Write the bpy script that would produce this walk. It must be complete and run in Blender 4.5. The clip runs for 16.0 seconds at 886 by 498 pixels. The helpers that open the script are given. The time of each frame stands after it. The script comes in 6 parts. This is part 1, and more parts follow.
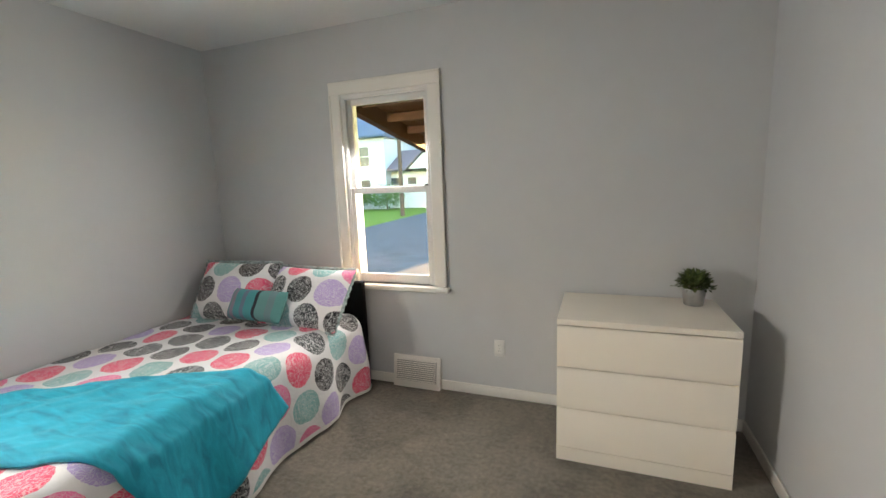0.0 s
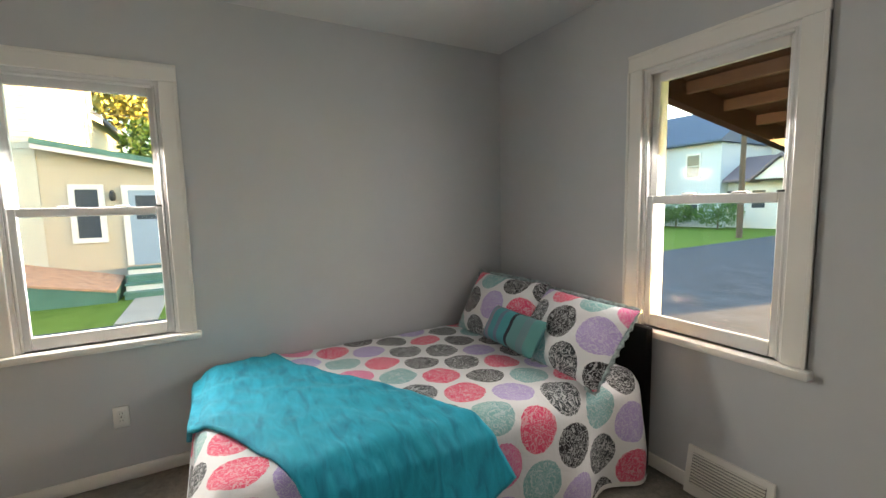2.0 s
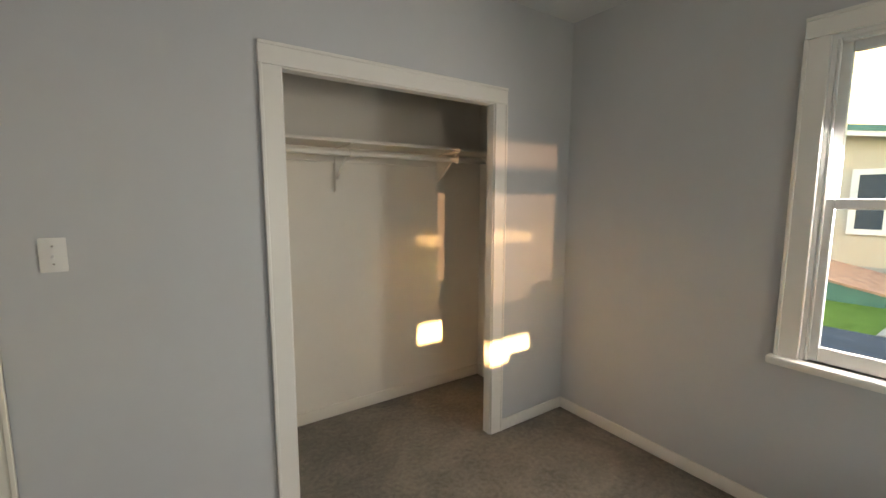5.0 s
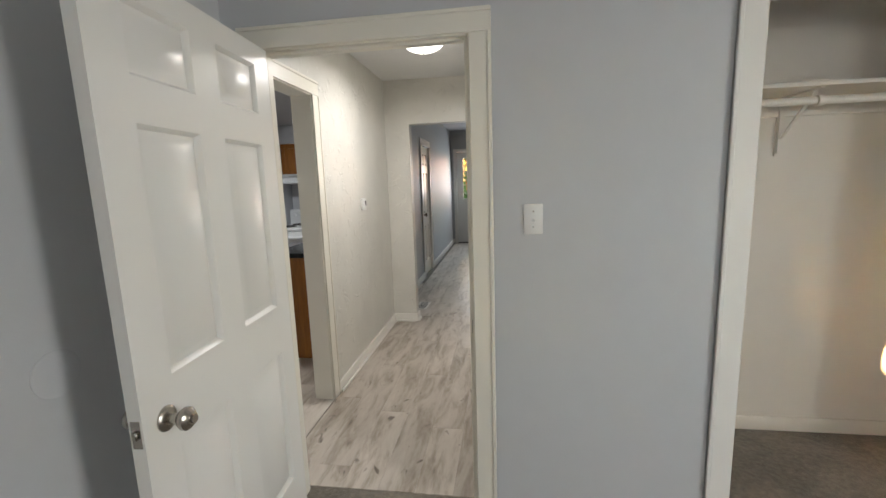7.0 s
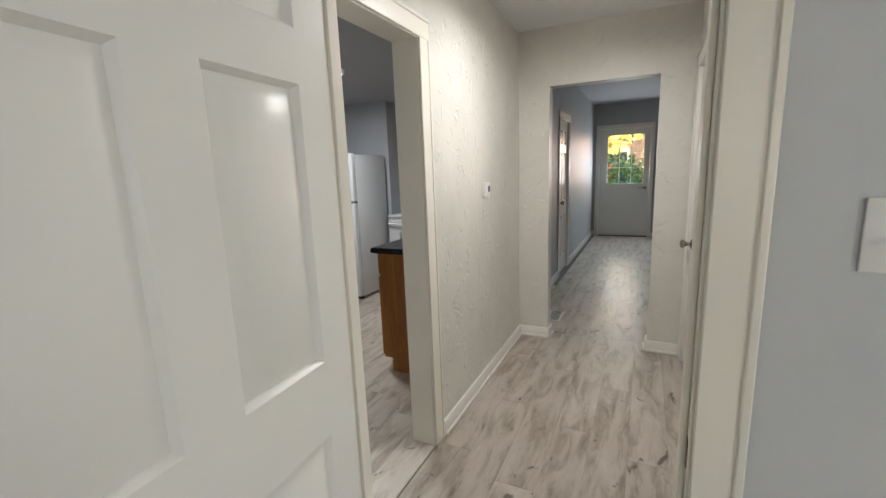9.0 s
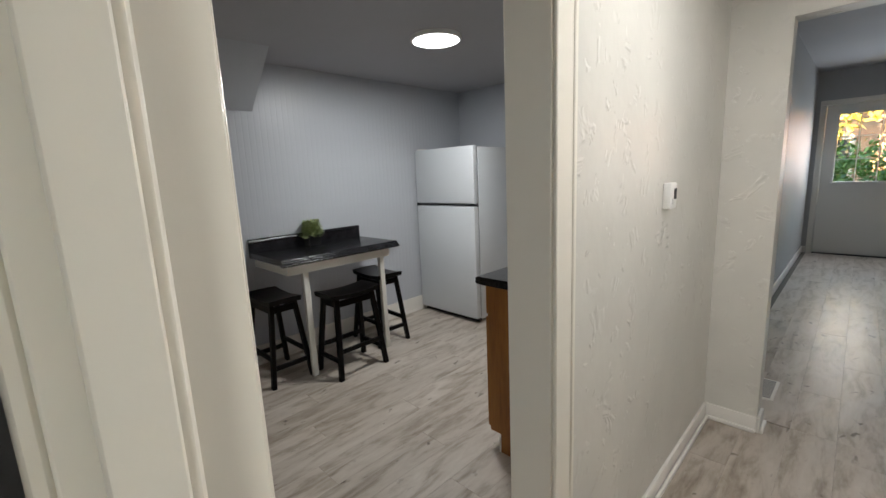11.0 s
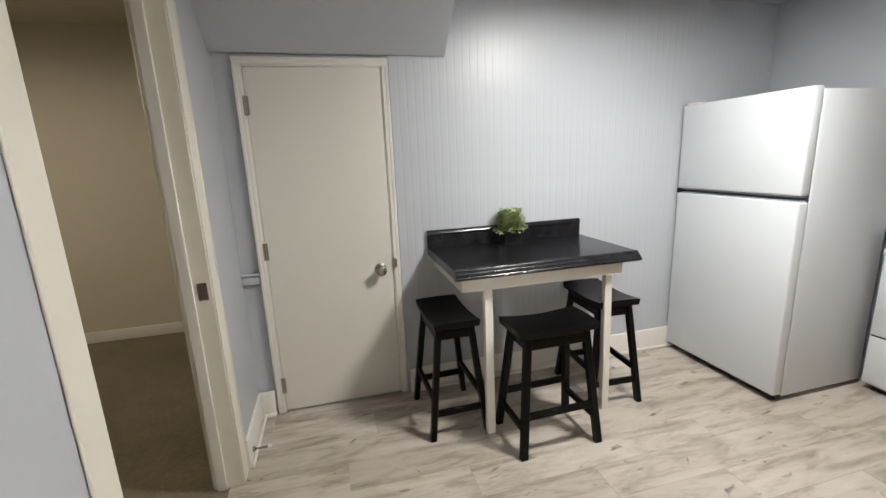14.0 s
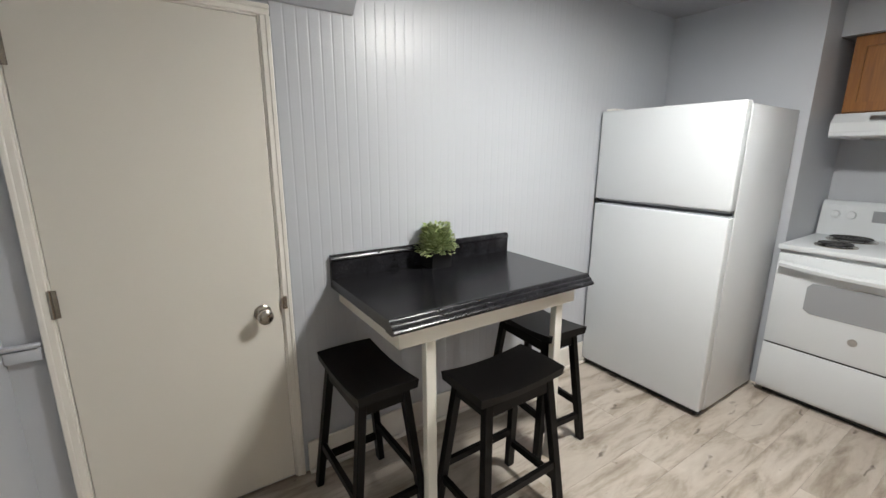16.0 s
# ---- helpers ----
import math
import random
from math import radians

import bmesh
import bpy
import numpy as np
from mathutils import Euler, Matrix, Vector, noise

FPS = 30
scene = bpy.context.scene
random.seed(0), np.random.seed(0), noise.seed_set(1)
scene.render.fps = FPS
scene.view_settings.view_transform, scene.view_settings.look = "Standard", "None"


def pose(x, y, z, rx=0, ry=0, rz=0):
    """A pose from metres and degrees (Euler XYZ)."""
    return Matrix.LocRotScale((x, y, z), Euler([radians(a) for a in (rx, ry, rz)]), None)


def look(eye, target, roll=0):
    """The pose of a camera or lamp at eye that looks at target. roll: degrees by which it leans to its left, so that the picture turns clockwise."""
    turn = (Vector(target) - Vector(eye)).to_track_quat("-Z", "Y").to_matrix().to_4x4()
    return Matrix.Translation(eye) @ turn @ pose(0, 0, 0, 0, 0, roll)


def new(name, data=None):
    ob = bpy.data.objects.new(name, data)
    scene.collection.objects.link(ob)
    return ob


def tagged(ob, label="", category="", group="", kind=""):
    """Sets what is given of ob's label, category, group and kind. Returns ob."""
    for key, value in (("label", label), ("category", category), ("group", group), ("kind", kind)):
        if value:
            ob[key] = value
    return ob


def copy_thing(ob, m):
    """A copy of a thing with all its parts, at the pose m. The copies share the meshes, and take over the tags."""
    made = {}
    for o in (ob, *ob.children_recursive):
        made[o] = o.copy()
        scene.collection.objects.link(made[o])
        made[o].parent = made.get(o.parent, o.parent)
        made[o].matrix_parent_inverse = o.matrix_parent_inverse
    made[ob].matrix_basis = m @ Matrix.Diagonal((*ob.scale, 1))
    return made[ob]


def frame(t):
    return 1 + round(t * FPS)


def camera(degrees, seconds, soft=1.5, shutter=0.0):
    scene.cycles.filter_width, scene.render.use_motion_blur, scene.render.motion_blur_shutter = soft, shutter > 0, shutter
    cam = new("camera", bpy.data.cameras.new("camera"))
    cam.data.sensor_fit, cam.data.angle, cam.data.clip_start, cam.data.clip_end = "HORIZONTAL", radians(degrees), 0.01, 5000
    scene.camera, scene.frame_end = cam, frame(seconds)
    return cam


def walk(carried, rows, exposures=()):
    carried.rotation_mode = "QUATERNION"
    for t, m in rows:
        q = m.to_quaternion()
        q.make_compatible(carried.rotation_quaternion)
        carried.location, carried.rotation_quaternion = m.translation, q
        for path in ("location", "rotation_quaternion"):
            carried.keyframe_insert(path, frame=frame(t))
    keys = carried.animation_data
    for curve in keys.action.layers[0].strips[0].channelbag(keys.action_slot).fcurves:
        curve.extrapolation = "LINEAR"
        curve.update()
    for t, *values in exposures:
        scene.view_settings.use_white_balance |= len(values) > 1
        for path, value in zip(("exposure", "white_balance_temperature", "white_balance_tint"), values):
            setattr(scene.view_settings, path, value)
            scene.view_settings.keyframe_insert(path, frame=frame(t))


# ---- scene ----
cam = camera(93.2, 16.0)
PATH = [
    (0, (0.758, 0.618, 1.499), (0.071, 2.469, 1.184), -2.2),
    (0.5, (0.613, 0.798, 1.491), (-0.303, 2.553, 1.209), -2.0),
    (1, (0.586, 1.001, 1.443), (-0.646, 2.557, 1.197), -1.7),
    (1.5, (0.543, 1.197, 1.456), (-0.956, 2.501, 1.229), -1.4),
    (2, (0.496, 1.267, 1.457), (-1.245, 2.227, 1.247), -1.2),
    (2.5, (0.365, 1.257, 1.483), (-1.549, 1.798, 1.278), -1.2),
    (3, (0.239, 1.187, 1.456), (-1.75, 1.286, 1.273), -1.6),
    (3.5, (0.202, 1.106, 1.436), (-1.752, 0.715, 1.261), -1.5),
    (4, (0.126, 0.998, 1.434), (-1.666, 0.132, 1.245), -0.9),
    (4.5, (0.083, 0.948, 1.465), (-1.429, -0.343, 1.249), -0.3),
    (5, (0.074, 0.981, 1.479), (-1.045, -0.659, 1.239), 0.1),
    (5.2, (0.138, 0.909, 1.505), (-0.872, -0.796, 1.24), 0.0),
    (7.3, (0.498, 0.651, 1.432), (0.961, -1.27, 1.125), -1.9),
    (7.5, (0.508, 0.56, 1.435), (1.064, -1.335, 1.118), -1.9),
    (8, (0.511, 0.354, 1.432), (1.213, -1.486, 1.081), -1.8),
    (8.2, (0.537, 0.287, 1.428), (1.269, -1.538, 1.064), -1.8),
    (10.3, (0.962, -0.661, 1.38), (2.129, -2.253, 1.057), -2.3),
    (10.5, (0.993, -0.733, 1.394), (2.222, -2.274, 1.057), -2.3),
    (11, (1.126, -0.914, 1.397), (2.518, -2.308, 1.049), -2.5),
    (11.5, (1.233, -1.059, 1.395), (2.785, -2.257, 1.001), -2.7),
    (12, (1.342, -1.247, 1.375), (3.02, -2.245, 0.941), -2.9),
    (12.5, (1.46, -1.374, 1.373), (3.228, -2.189, 0.914), -3.0),
    (13, (1.704, -1.459, 1.364), (3.531, -2.141, 0.918), -3.0),
    (13.5, (1.892, -1.525, 1.378), (3.755, -2.101, 0.934), -2.7),
    (14, (2.036, -1.581, 1.386), (3.929, -2.066, 0.961), -2.4),
    (14.5, (2.209, -1.599, 1.398), (4.101, -2.085, 0.971), -1.6),
    (15, (2.373, -1.56, 1.403), (4.224, -2.17, 0.954), -0.9),
    (15.5, (2.562, -1.477, 1.411), (4.325, -2.307, 0.958), -0.3),
    (16, (2.678, -1.535, 1.404), (4.299, -2.617, 0.953), 0.3),
]
walk(cam, [(t, look(eye, target, roll)) for t, eye, target, roll in PATH], [(0, 4.5, 6750, 10), (1.5, 4.1, 6700, 10), (2.5, 3.85, 6950, 10), (3.5, 3.85, 6900, 10), (4.5, 3.75, 6900, 10), (5.2, 3.9, 6900, 10), (7.5, 4.15, 6300, 10), (8.2, 4.2, 6300, 10), (10.3, 3.8, 6250, 10), (11.5, 4.1, 6250, 10), (12.3, 4.38, 6450, 10), (13.0, 4.95, 6500, 10), (15.0, 4.95, 6500, 10), (16.0, 4.86, 6500, 10)])

# ---- world, sun and lamps ----
SUN_AZ, SUN_EL = radians(13.0), radians(5.9)     # from +Y towards +X, above the horizon
world = bpy.data.worlds.new("world")
scene.world = world
world.use_nodes = True
wn = world.node_tree.nodes
sky = wn.new("ShaderNodeTexSky")
sky.sky_type, sky.sun_disc = "NISHITA", False
sky.sun_elevation, sky.sun_rotation = SUN_EL, SUN_AZ
wn["Background"].inputs["Strength"].default_value = 0.13
world.node_tree.links.new(sky.outputs[0], wn["Background"].inputs["Color"])

sun = new("sun", bpy.data.lights.new("sun", "SUN"))
sun.data.energy, sun.data.angle, sun.data.color = 5.0, radians(0.5), (1.0, 0.60, 0.25)
toward = Vector((math.sin(SUN_AZ) * math.cos(SUN_EL), math.cos(SUN_AZ) * math.cos(SUN_EL), math.sin(SUN_EL)))
sun.matrix_world = look(toward * 30, (0, 0, 0))


def area(name, eye, target, w, h, energy, color):
    ob = new(name, bpy.data.lights.new(name, "AREA"))
    ob.data.shape, ob.data.size, ob.data.size_y = "RECTANGLE", w, h
    ob.data.energy, ob.data.color = energy, color
    ob.matrix_world = look(eye, target)
    return ob


SKY_TINT = (1.0, 0.972, 0.945)
area("window_daylight", (-0.638, 3.47, 1.50), (-0.638, 1.47, 0.30), 0.60, 0.70, 1.35, SKY_TINT)
area("window_daylight", (-2.395, 0.734, 1.50), (-0.395, 0.734, 0.30), 0.60, 0.70, 2.95, SKY_TINT)
area("window_daylight", (-0.19, -9.30, 1.45), (-0.19, -5, 0.4), 0.7, 1.0, 1.05, (0.94, 0.97, 1.0))
area("window_daylight", (1.11, -9.22, 1.5), (1.11, -5, 0.4), 0.6, 0.8, 0.75, (0.92, 0.96, 1.0))

# hall and kitchen lamps; the third is added, unseen, to brighten the back room
for at, r, e, c in (((1.0, -2.2, 2.27), 0.10, 1.05, (1.0, 0.96, 0.92)), ((3.155, -2.965, 2.22), 0.15, 1.58, (1.0, 0.985, 0.935)), ((4.4, 0.6, 2.28), 0.10, 0.58, (1.0, 0.89, 0.71))):
    ob = new("ceiling_lamp_glow", bpy.data.lights.new("ceiling_lamp_glow", "AREA"))
    ob.data.shape, ob.data.size, ob.data.energy, ob.data.color = "DISK", 2 * r, e, c
    ob.matrix_world = Matrix.Translation(at)

# added spot lamp, standing in for the low sun mirrored by some unseen pane
glint = new("glint_spot", bpy.data.lights.new("glint_spot", "SPOT"))
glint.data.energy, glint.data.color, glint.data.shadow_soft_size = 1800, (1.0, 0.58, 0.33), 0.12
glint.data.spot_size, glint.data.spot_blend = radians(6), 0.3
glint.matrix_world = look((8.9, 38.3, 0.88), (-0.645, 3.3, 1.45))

# ---- materials ----


def nodes_of(name):
    m = bpy.data.materials.new(name)
    m.use_nodes = True
    t = m.node_tree
    return m, t.nodes, t.links, t.nodes["Principled BSDF"]


def ramp(n, stops, interp="LINEAR"):
    r = n.new("ShaderNodeValToRGB")
    r.color_ramp.interpolation = interp
    e = r.color_ramp.elements
    while len(e) < len(stops):
        e.new(0.5)
    for s, (p, c) in zip(e, stops):
        s.position, s.color = p, (*c, 1)
    return r


def math_node(n, l, op, a, b=None):
    x = n.new("ShaderNodeMath")
    x.operation = op
    for i, v in enumerate((a, b)):
        if v is None:
            continue
        if isinstance(v, (int, float)):
            x.inputs[i].default_value = v
        else:
            l.new(v, x.inputs[i])
    return x.outputs[0]


def noise_node(n, l, vec, scale, detail=4, rough=0.55, distort=0.0):
    x = n.new("ShaderNodeTexNoise")
    x.inputs["Scale"].default_value, x.inputs["Detail"].default_value = scale, detail
    x.inputs["Roughness"].default_value, x.inputs["Distortion"].default_value = rough, distort
    l.new(vec, x.inputs["Vector"])
    return x.outputs["Fac"]


def bump_node(n, l, height, strength, dist, normal=None):
    b = n.new("ShaderNodeBump")
    b.inputs["Strength"].default_value, b.inputs["Distance"].default_value = strength, dist
    l.new(height, b.inputs["Height"])
    if normal is not None:
        l.new(normal, b.inputs["Normal"])
    return b.outputs["Normal"]


def surf(name, col, rough=0.5, metal=0.0, var=0.08, scale=3.0, bump=0.15, bscale=120.0, dist=0.001, sheen=0.0, coat=0.0, rvar=0.10):
    """A plain surface with blotches at one scale and fine relief at another."""
    m, n, l, p = nodes_of(name)
    co = n.new("ShaderNodeTexCoord").outputs["Object"]
    big = noise_node(n, l, co, scale, 5)
    fine = noise_node(n, l, co, bscale, 3)
    lo, hi = [max(0.0, c * (1 - var)) for c in col], [min(1.0, c * (1 + var)) for c in col]
    r = ramp(n, ((0.3, lo), (0.7, hi)))
    l.new(big, r.inputs[0])
    l.new(r.outputs[0], p.inputs["Base Color"])
    rr = math_node(n, l, "MULTIPLY_ADD", big, rvar)
    rr.node.inputs[2].default_value = rough - rvar / 2
    l.new(rr, p.inputs["Roughness"])
    p.inputs["Metallic"].default_value = metal
    p.inputs["Sheen Weight"].default_value = sheen
    p.inputs["Coat Weight"].default_value = coat
    l.new(bump_node(n, l, fine, bump, dist), p.inputs["Normal"])
    return m


def glass_mat(name):
    m, n, l, p = nodes_of(name)
    n.remove(p)
    tr, gl, mx, fr = n.new("ShaderNodeBsdfTransparent"), n.new("ShaderNodeBsdfGlossy"), n.new("ShaderNodeMixShader"), n.new("ShaderNodeFresnel")
    tr.inputs[0].default_value = (0.95, 0.97, 0.96, 1)
    gl.inputs["Roughness"].default_value = 0.02
    fr.inputs[0].default_value = 1.22
    l.new(fr.outputs[0], mx.inputs[0])
    l.new(tr.outputs[0], mx.inputs[1])
    l.new(gl.outputs[0], mx.inputs[2])
    l.new(mx.outputs[0], n["Material Output"].inputs[0])
    return m


def glow_mat(name, col, strength):
    m, n, l, p = nodes_of(name)
    p.inputs["Base Color"].default_value = (0.9, 0.9, 0.88, 1)
    p.inputs["Emission Color"].default_value = (*col, 1)
    p.inputs["Emission Strength"].default_value = strength
    p.inputs["Roughness"].default_value = 0.4
    return m


def wall_paint(name, col, rough=0.55, orange=0.25, var=0.03):
    """Rolled paint: faint roller stipple, slow unevenness and a few scuffs."""
    m, n, l, p = nodes_of(name)
    co = n.new("ShaderNodeTexCoord").outputs["Object"]
    slow, scuff = noise_node(n, l, co, 0.9, 4), noise_node(n, l, co, 7.0, 6, 0.7)
    mixed = math_node(n, l, "ADD", math_node(n, l, "MULTIPLY", slow, 0.7), math_node(n, l, "MULTIPLY", scuff, 0.3))
    r = ramp(n, ((0.35, [c * (1 - var) for c in col]), (0.65, [min(1, c * (1 + var)) for c in col])))
    l.new(mixed, r.inputs[0])
    l.new(r.outputs[0], p.inputs["Base Color"])
    p.inputs["Roughness"].default_value = rough
    stip = noise_node(n, l, co, 170.0, 3)
    wavy = noise_node(n, l, co, 6.0, 3)
    nb = bump_node(n, l, wavy, 0.12, 0.01)
    l.new(bump_node(n, l, stip, orange, 0.0012, nb), p.inputs["Normal"])
    return m


def plaster_mat(name, col):
    """Skip-trowelled plaster: curved ridges that stand out of a smooth coat."""
    m, n, l, p = nodes_of(name)
    co = n.new("ShaderNodeTexCoord").outputs["Object"]
    warp = noise_node(n, l, co, 7.0, 2.5, 0.5, 1.2)
    ridge = math_node(n, l, "ABSOLUTE", math_node(n, l, "SUBTRACT", warp, 0.5))
    line = math_node(n, l, "SUBTRACT", 1.0, math_node(n, l, "MULTIPLY", ridge, 12.0))
    line = math_node(n, l, "MAXIMUM", line, 0.0)
    where = noise_node(n, l, co, 11.0, 3)
    keep = math_node(n, l, "MULTIPLY", line, math_node(n, l, "GREATER_THAN", where, 0.56))
    soft = noise_node(n, l, co, 3.0, 4)
    nb = bump_node(n, l, soft, 0.3, 0.02)
    nb = bump_node(n, l, keep, 0.6, 0.006, nb)
    nb = bump_node(n, l, noise_node(n, l, co, 90.0, 3), 0.15, 0.001, nb)
    l.new(nb, p.inputs["Normal"])
    r = ramp(n, ((0.3, [c * 0.95 for c in col]), (0.7, [c * 1.04 for c in col])))
    l.new(soft, r.inputs[0])
    l.new(r.outputs[0], p.inputs["Base Color"])
    p.inputs["Roughness"].default_value = 0.42
    return m


def plank_mat(name):
    """Grey-washed vinyl oak: each plank has a tone, long grain, cathedral streaks and knots of its own."""
    m, n, l, p = nodes_of(name)
    tc, info = n.new("ShaderNodeTexCoord"), n.new("ShaderNodeObjectInfo")
    off = n.new("ShaderNodeCombineXYZ")
    l.new(math_node(n, l, "MULTIPLY", info.outputs["Random"], 37.0), off.inputs[0])
    l.new(math_node(n, l, "MULTIPLY", info.outputs["Random"], 91.0), off.inputs[1])
    add = n.new("ShaderNodeVectorMath")
    l.new(tc.outputs["Object"], add.inputs[0])
    l.new(off.outputs[0], add.inputs[1])
    mp = n.new("ShaderNodeMapping")
    mp.inputs["Scale"].default_value = (1, 0.22, 1)
    l.new(add.outputs[0], mp.inputs[0])
    v = mp.outputs[0]
    grain = noise_node(n, l, v, 60.0, 5, 0.6, 0.3)
    streak = noise_node(n, l, v, 12.0, 4, 0.55, 0.8)
    mp2 = n.new("ShaderNodeMapping")
    mp2.inputs["Scale"].default_value = (1, 0.5, 1)
    l.new(add.outputs[0], mp2.inputs[0])
    knot = noise_node(n, l, mp2.outputs[0], 17.0, 2, 0.4, 0.8)
    base = ramp(n, ((0.29, (0.21, 0.172, 0.135)), (0.40, (0.36, 0.31, 0.255)), (0.52, (0.505, 0.455, 0.40)), (0.75, (0.62, 0.575, 0.52))))
    f = math_node(n, l, "ADD", math_node(n, l, "MULTIPLY", streak, 0.78), math_node(n, l, "MULTIPLY", grain, 0.22))
    l.new(f, base.inputs[0])
    kr = ramp(n, ((0.24, (0.20, 0.17, 0.145)), (0.32, (1, 1, 1))))
    l.new(knot, kr.inputs[0])
    mul = n.new("ShaderNodeMixRGB")
    mul.blend_type = "MULTIPLY"
    mul.inputs[0].default_value = 0.85
    l.new(base.outputs[0], mul.inputs[1])
    l.new(kr.outputs[0], mul.inputs[2])
    tone = ramp(n, ((0.0, (0.86, 0.845, 0.825)), (0.5, (0.98, 0.97, 0.955)), (1.0, (1.05, 1.045, 1.04))))
    l.new(info.outputs["Random"], tone.inputs[0])
    m2 = n.new("ShaderNodeMixRGB")
    m2.blend_type = "MULTIPLY"
    m2.inputs[0].default_value = 1
    l.new(mul.outputs[0], m2.inputs[1])
    l.new(tone.outputs[0], m2.inputs[2])
    l.new(m2.outputs[0], p.inputs["Base Color"])
    rr = math_node(n, l, "MULTIPLY_ADD", grain, 0.2)
    rr.node.inputs[2].default_value = 0.26
    l.new(rr, p.inputs["Roughness"])
    l.new(bump_node(n, l, grain, 0.25, 0.0008), p.inputs["Normal"])
    return m


def carpet_mat(name, dark, light, sheen=0.25):
    m, n, l, p = nodes_of(name)
    co = n.new("ShaderNodeTexCoord").outputs["Object"]
    tuft, clump, track = noise_node(n, l, co, 260.0, 3, 0.7), noise_node(n, l, co, 38.0, 4), noise_node(n, l, co, 2.6, 4, 0.6, 0.8)
    f = math_node(n, l, "ADD", math_node(n, l, "MULTIPLY", tuft, 0.38), math_node(n, l, "MULTIPLY", clump, 0.28))
    f = math_node(n, l, "ADD", f, math_node(n, l, "MULTIPLY", track, 0.34))
    r = ramp(n, ((0.41, dark), (0.59, light)))
    l.new(f, r.inputs[0])
    l.new(r.outputs[0], p.inputs["Base Color"])
    p.inputs["Roughness"].default_value = 0.95
    p.inputs["Sheen Weight"].default_value = sheen
    nb = bump_node(n, l, clump, 0.5, 0.01)
    l.new(bump_node(n, l, tuft, 0.6, 0.005, nb), p.inputs["Normal"])
    return m


def dotted_cloth(name):
    """White cotton printed with staggered rows of scribbled discs in five colours."""
    m, n, l, p = nodes_of(name)
    uv = n.new("ShaderNodeUVMap").outputs[0]
    sep = n.new("ShaderNodeSeparateXYZ")
    l.new(uv, sep.inputs[0])
    cell = 0.235
    row = math_node(n, l, "DIVIDE", sep.outputs[1], cell * 0.84)
    ri = math_node(n, l, "FLOOR", row)
    odd = math_node(n, l, "MULTIPLY", math_node(n, l, "PINGPONG", ri, 1.0), 0.5)
    colx = math_node(n, l, "ADD", math_node(n, l, "DIVIDE", sep.outputs[0], cell), odd)
    ci = math_node(n, l, "FLOOR", colx)
    fx = math_node(n, l, "SUBTRACT", math_node(n, l, "FRACT", colx), 0.5)
    fy = math_node(n, l, "MULTIPLY", math_node(n, l, "SUBTRACT", math_node(n, l, "FRACT", row), 0.5), 0.84)
    d = math_node(n, l, "SQRT", math_node(n, l, "ADD", math_node(n, l, "MULTIPLY", fx, fx), math_node(n, l, "MULTIPLY", fy, fy)))
    wob = noise_node(n, l, uv, 60.0, 2)
    d = math_node(n, l, "ADD", d, math_node(n, l, "MULTIPLY", math_node(n, l, "SUBTRACT", wob, 0.5), 0.05))
    disc = math_node(n, l, "LESS_THAN", d, 0.425)
    idv = n.new("ShaderNodeCombineXYZ")
    l.new(ci, idv.inputs[0])
    l.new(ri, idv.inputs[1])
    wn_ = n.new("ShaderNodeTexWhiteNoise")
    l.new(idv.outputs[0], wn_.inputs["Vector"])
    hue = math_node(n, l, "FRACT", math_node(n, l, "ADD", math_node(n, l, "MULTIPLY", math_node(n, l, "ADD", ci, math_node(n, l, "MULTIPLY", ri, 2.0)), 0.2), math_node(n, l, "MULTIPLY", wn_.outputs["Value"], 0.22)))
    cols = ramp(n, ((0.0, (0.012, 0.010, 0.012)), (0.2, (0.48, 0.37, 0.66)), (0.4, (0.80, 0.075, 0.17)), (0.6, (0.22, 0.44, 0.44)), (0.8, (0.03, 0.035, 0.04)), (0.9, (0.82, 0.18, 0.36))), "CONSTANT")
    l.new(hue, cols.inputs[0])
    curl = noise_node(n, l, uv, 17.0, 1.0, 0.5, 1.2)
    band = math_node(n, l, "FRACT", math_node(n, l, "MULTIPLY", curl, 8.0))
    curl2 = noise_node(n, l, uv, 26.0, 1.0, 0.5, 0.8)
    band2 = math_node(n, l, "FRACT", math_node(n, l, "MULTIPLY", curl2, 6.0))
    scrib = math_node(n, l, "MAXIMUM", math_node(n, l, "LESS_THAN", band, 0.26), math_node(n, l, "LESS_THAN", band2, 0.18))
    amount = ramp(n, ((0.0, (0.55,) * 3), (0.2, (0.45,) * 3), (0.4, (0.45,) * 3), (0.6, (0.48,) * 3), (0.8, (0.60,) * 3), (0.9, (0.32,) * 3)), "CONSTANT")
    l.new(hue, amount.inputs[0])
    scrib = math_node(n, l, "MULTIPLY", scrib, amount.outputs[0])
    white = n.new("ShaderNodeRGB")
    white.outputs[0].default_value = (0.78, 0.77, 0.78, 1)
    a = n.new("ShaderNodeMixRGB")
    l.new(scrib, a.inputs[0])
    l.new(cols.outputs[0], a.inputs[1])
    l.new(white.outputs[0], a.inputs[2])
    b = n.new("ShaderNodeMixRGB")
    l.new(disc, b.inputs[0])
    l.new(white.outputs[0], b.inputs[1])
    l.new(a.outputs[0], b.inputs[2])
    l.new(b.outputs[0], p.inputs["Base Color"])
    p.inputs["Roughness"].default_value = 0.85
    p.inputs["Sheen Weight"].default_value = 0.15
    weave = noise_node(n, l, uv, 900.0, 2)
    crease = noise_node(n, l, uv, 9.0, 5, 0.6, 0.6)
    nb = bump_node(n, l, crease, 0.35, 0.02)
    l.new(bump_node(n, l, weave, 0.3, 0.0006, nb), p.inputs["Normal"])
    return m


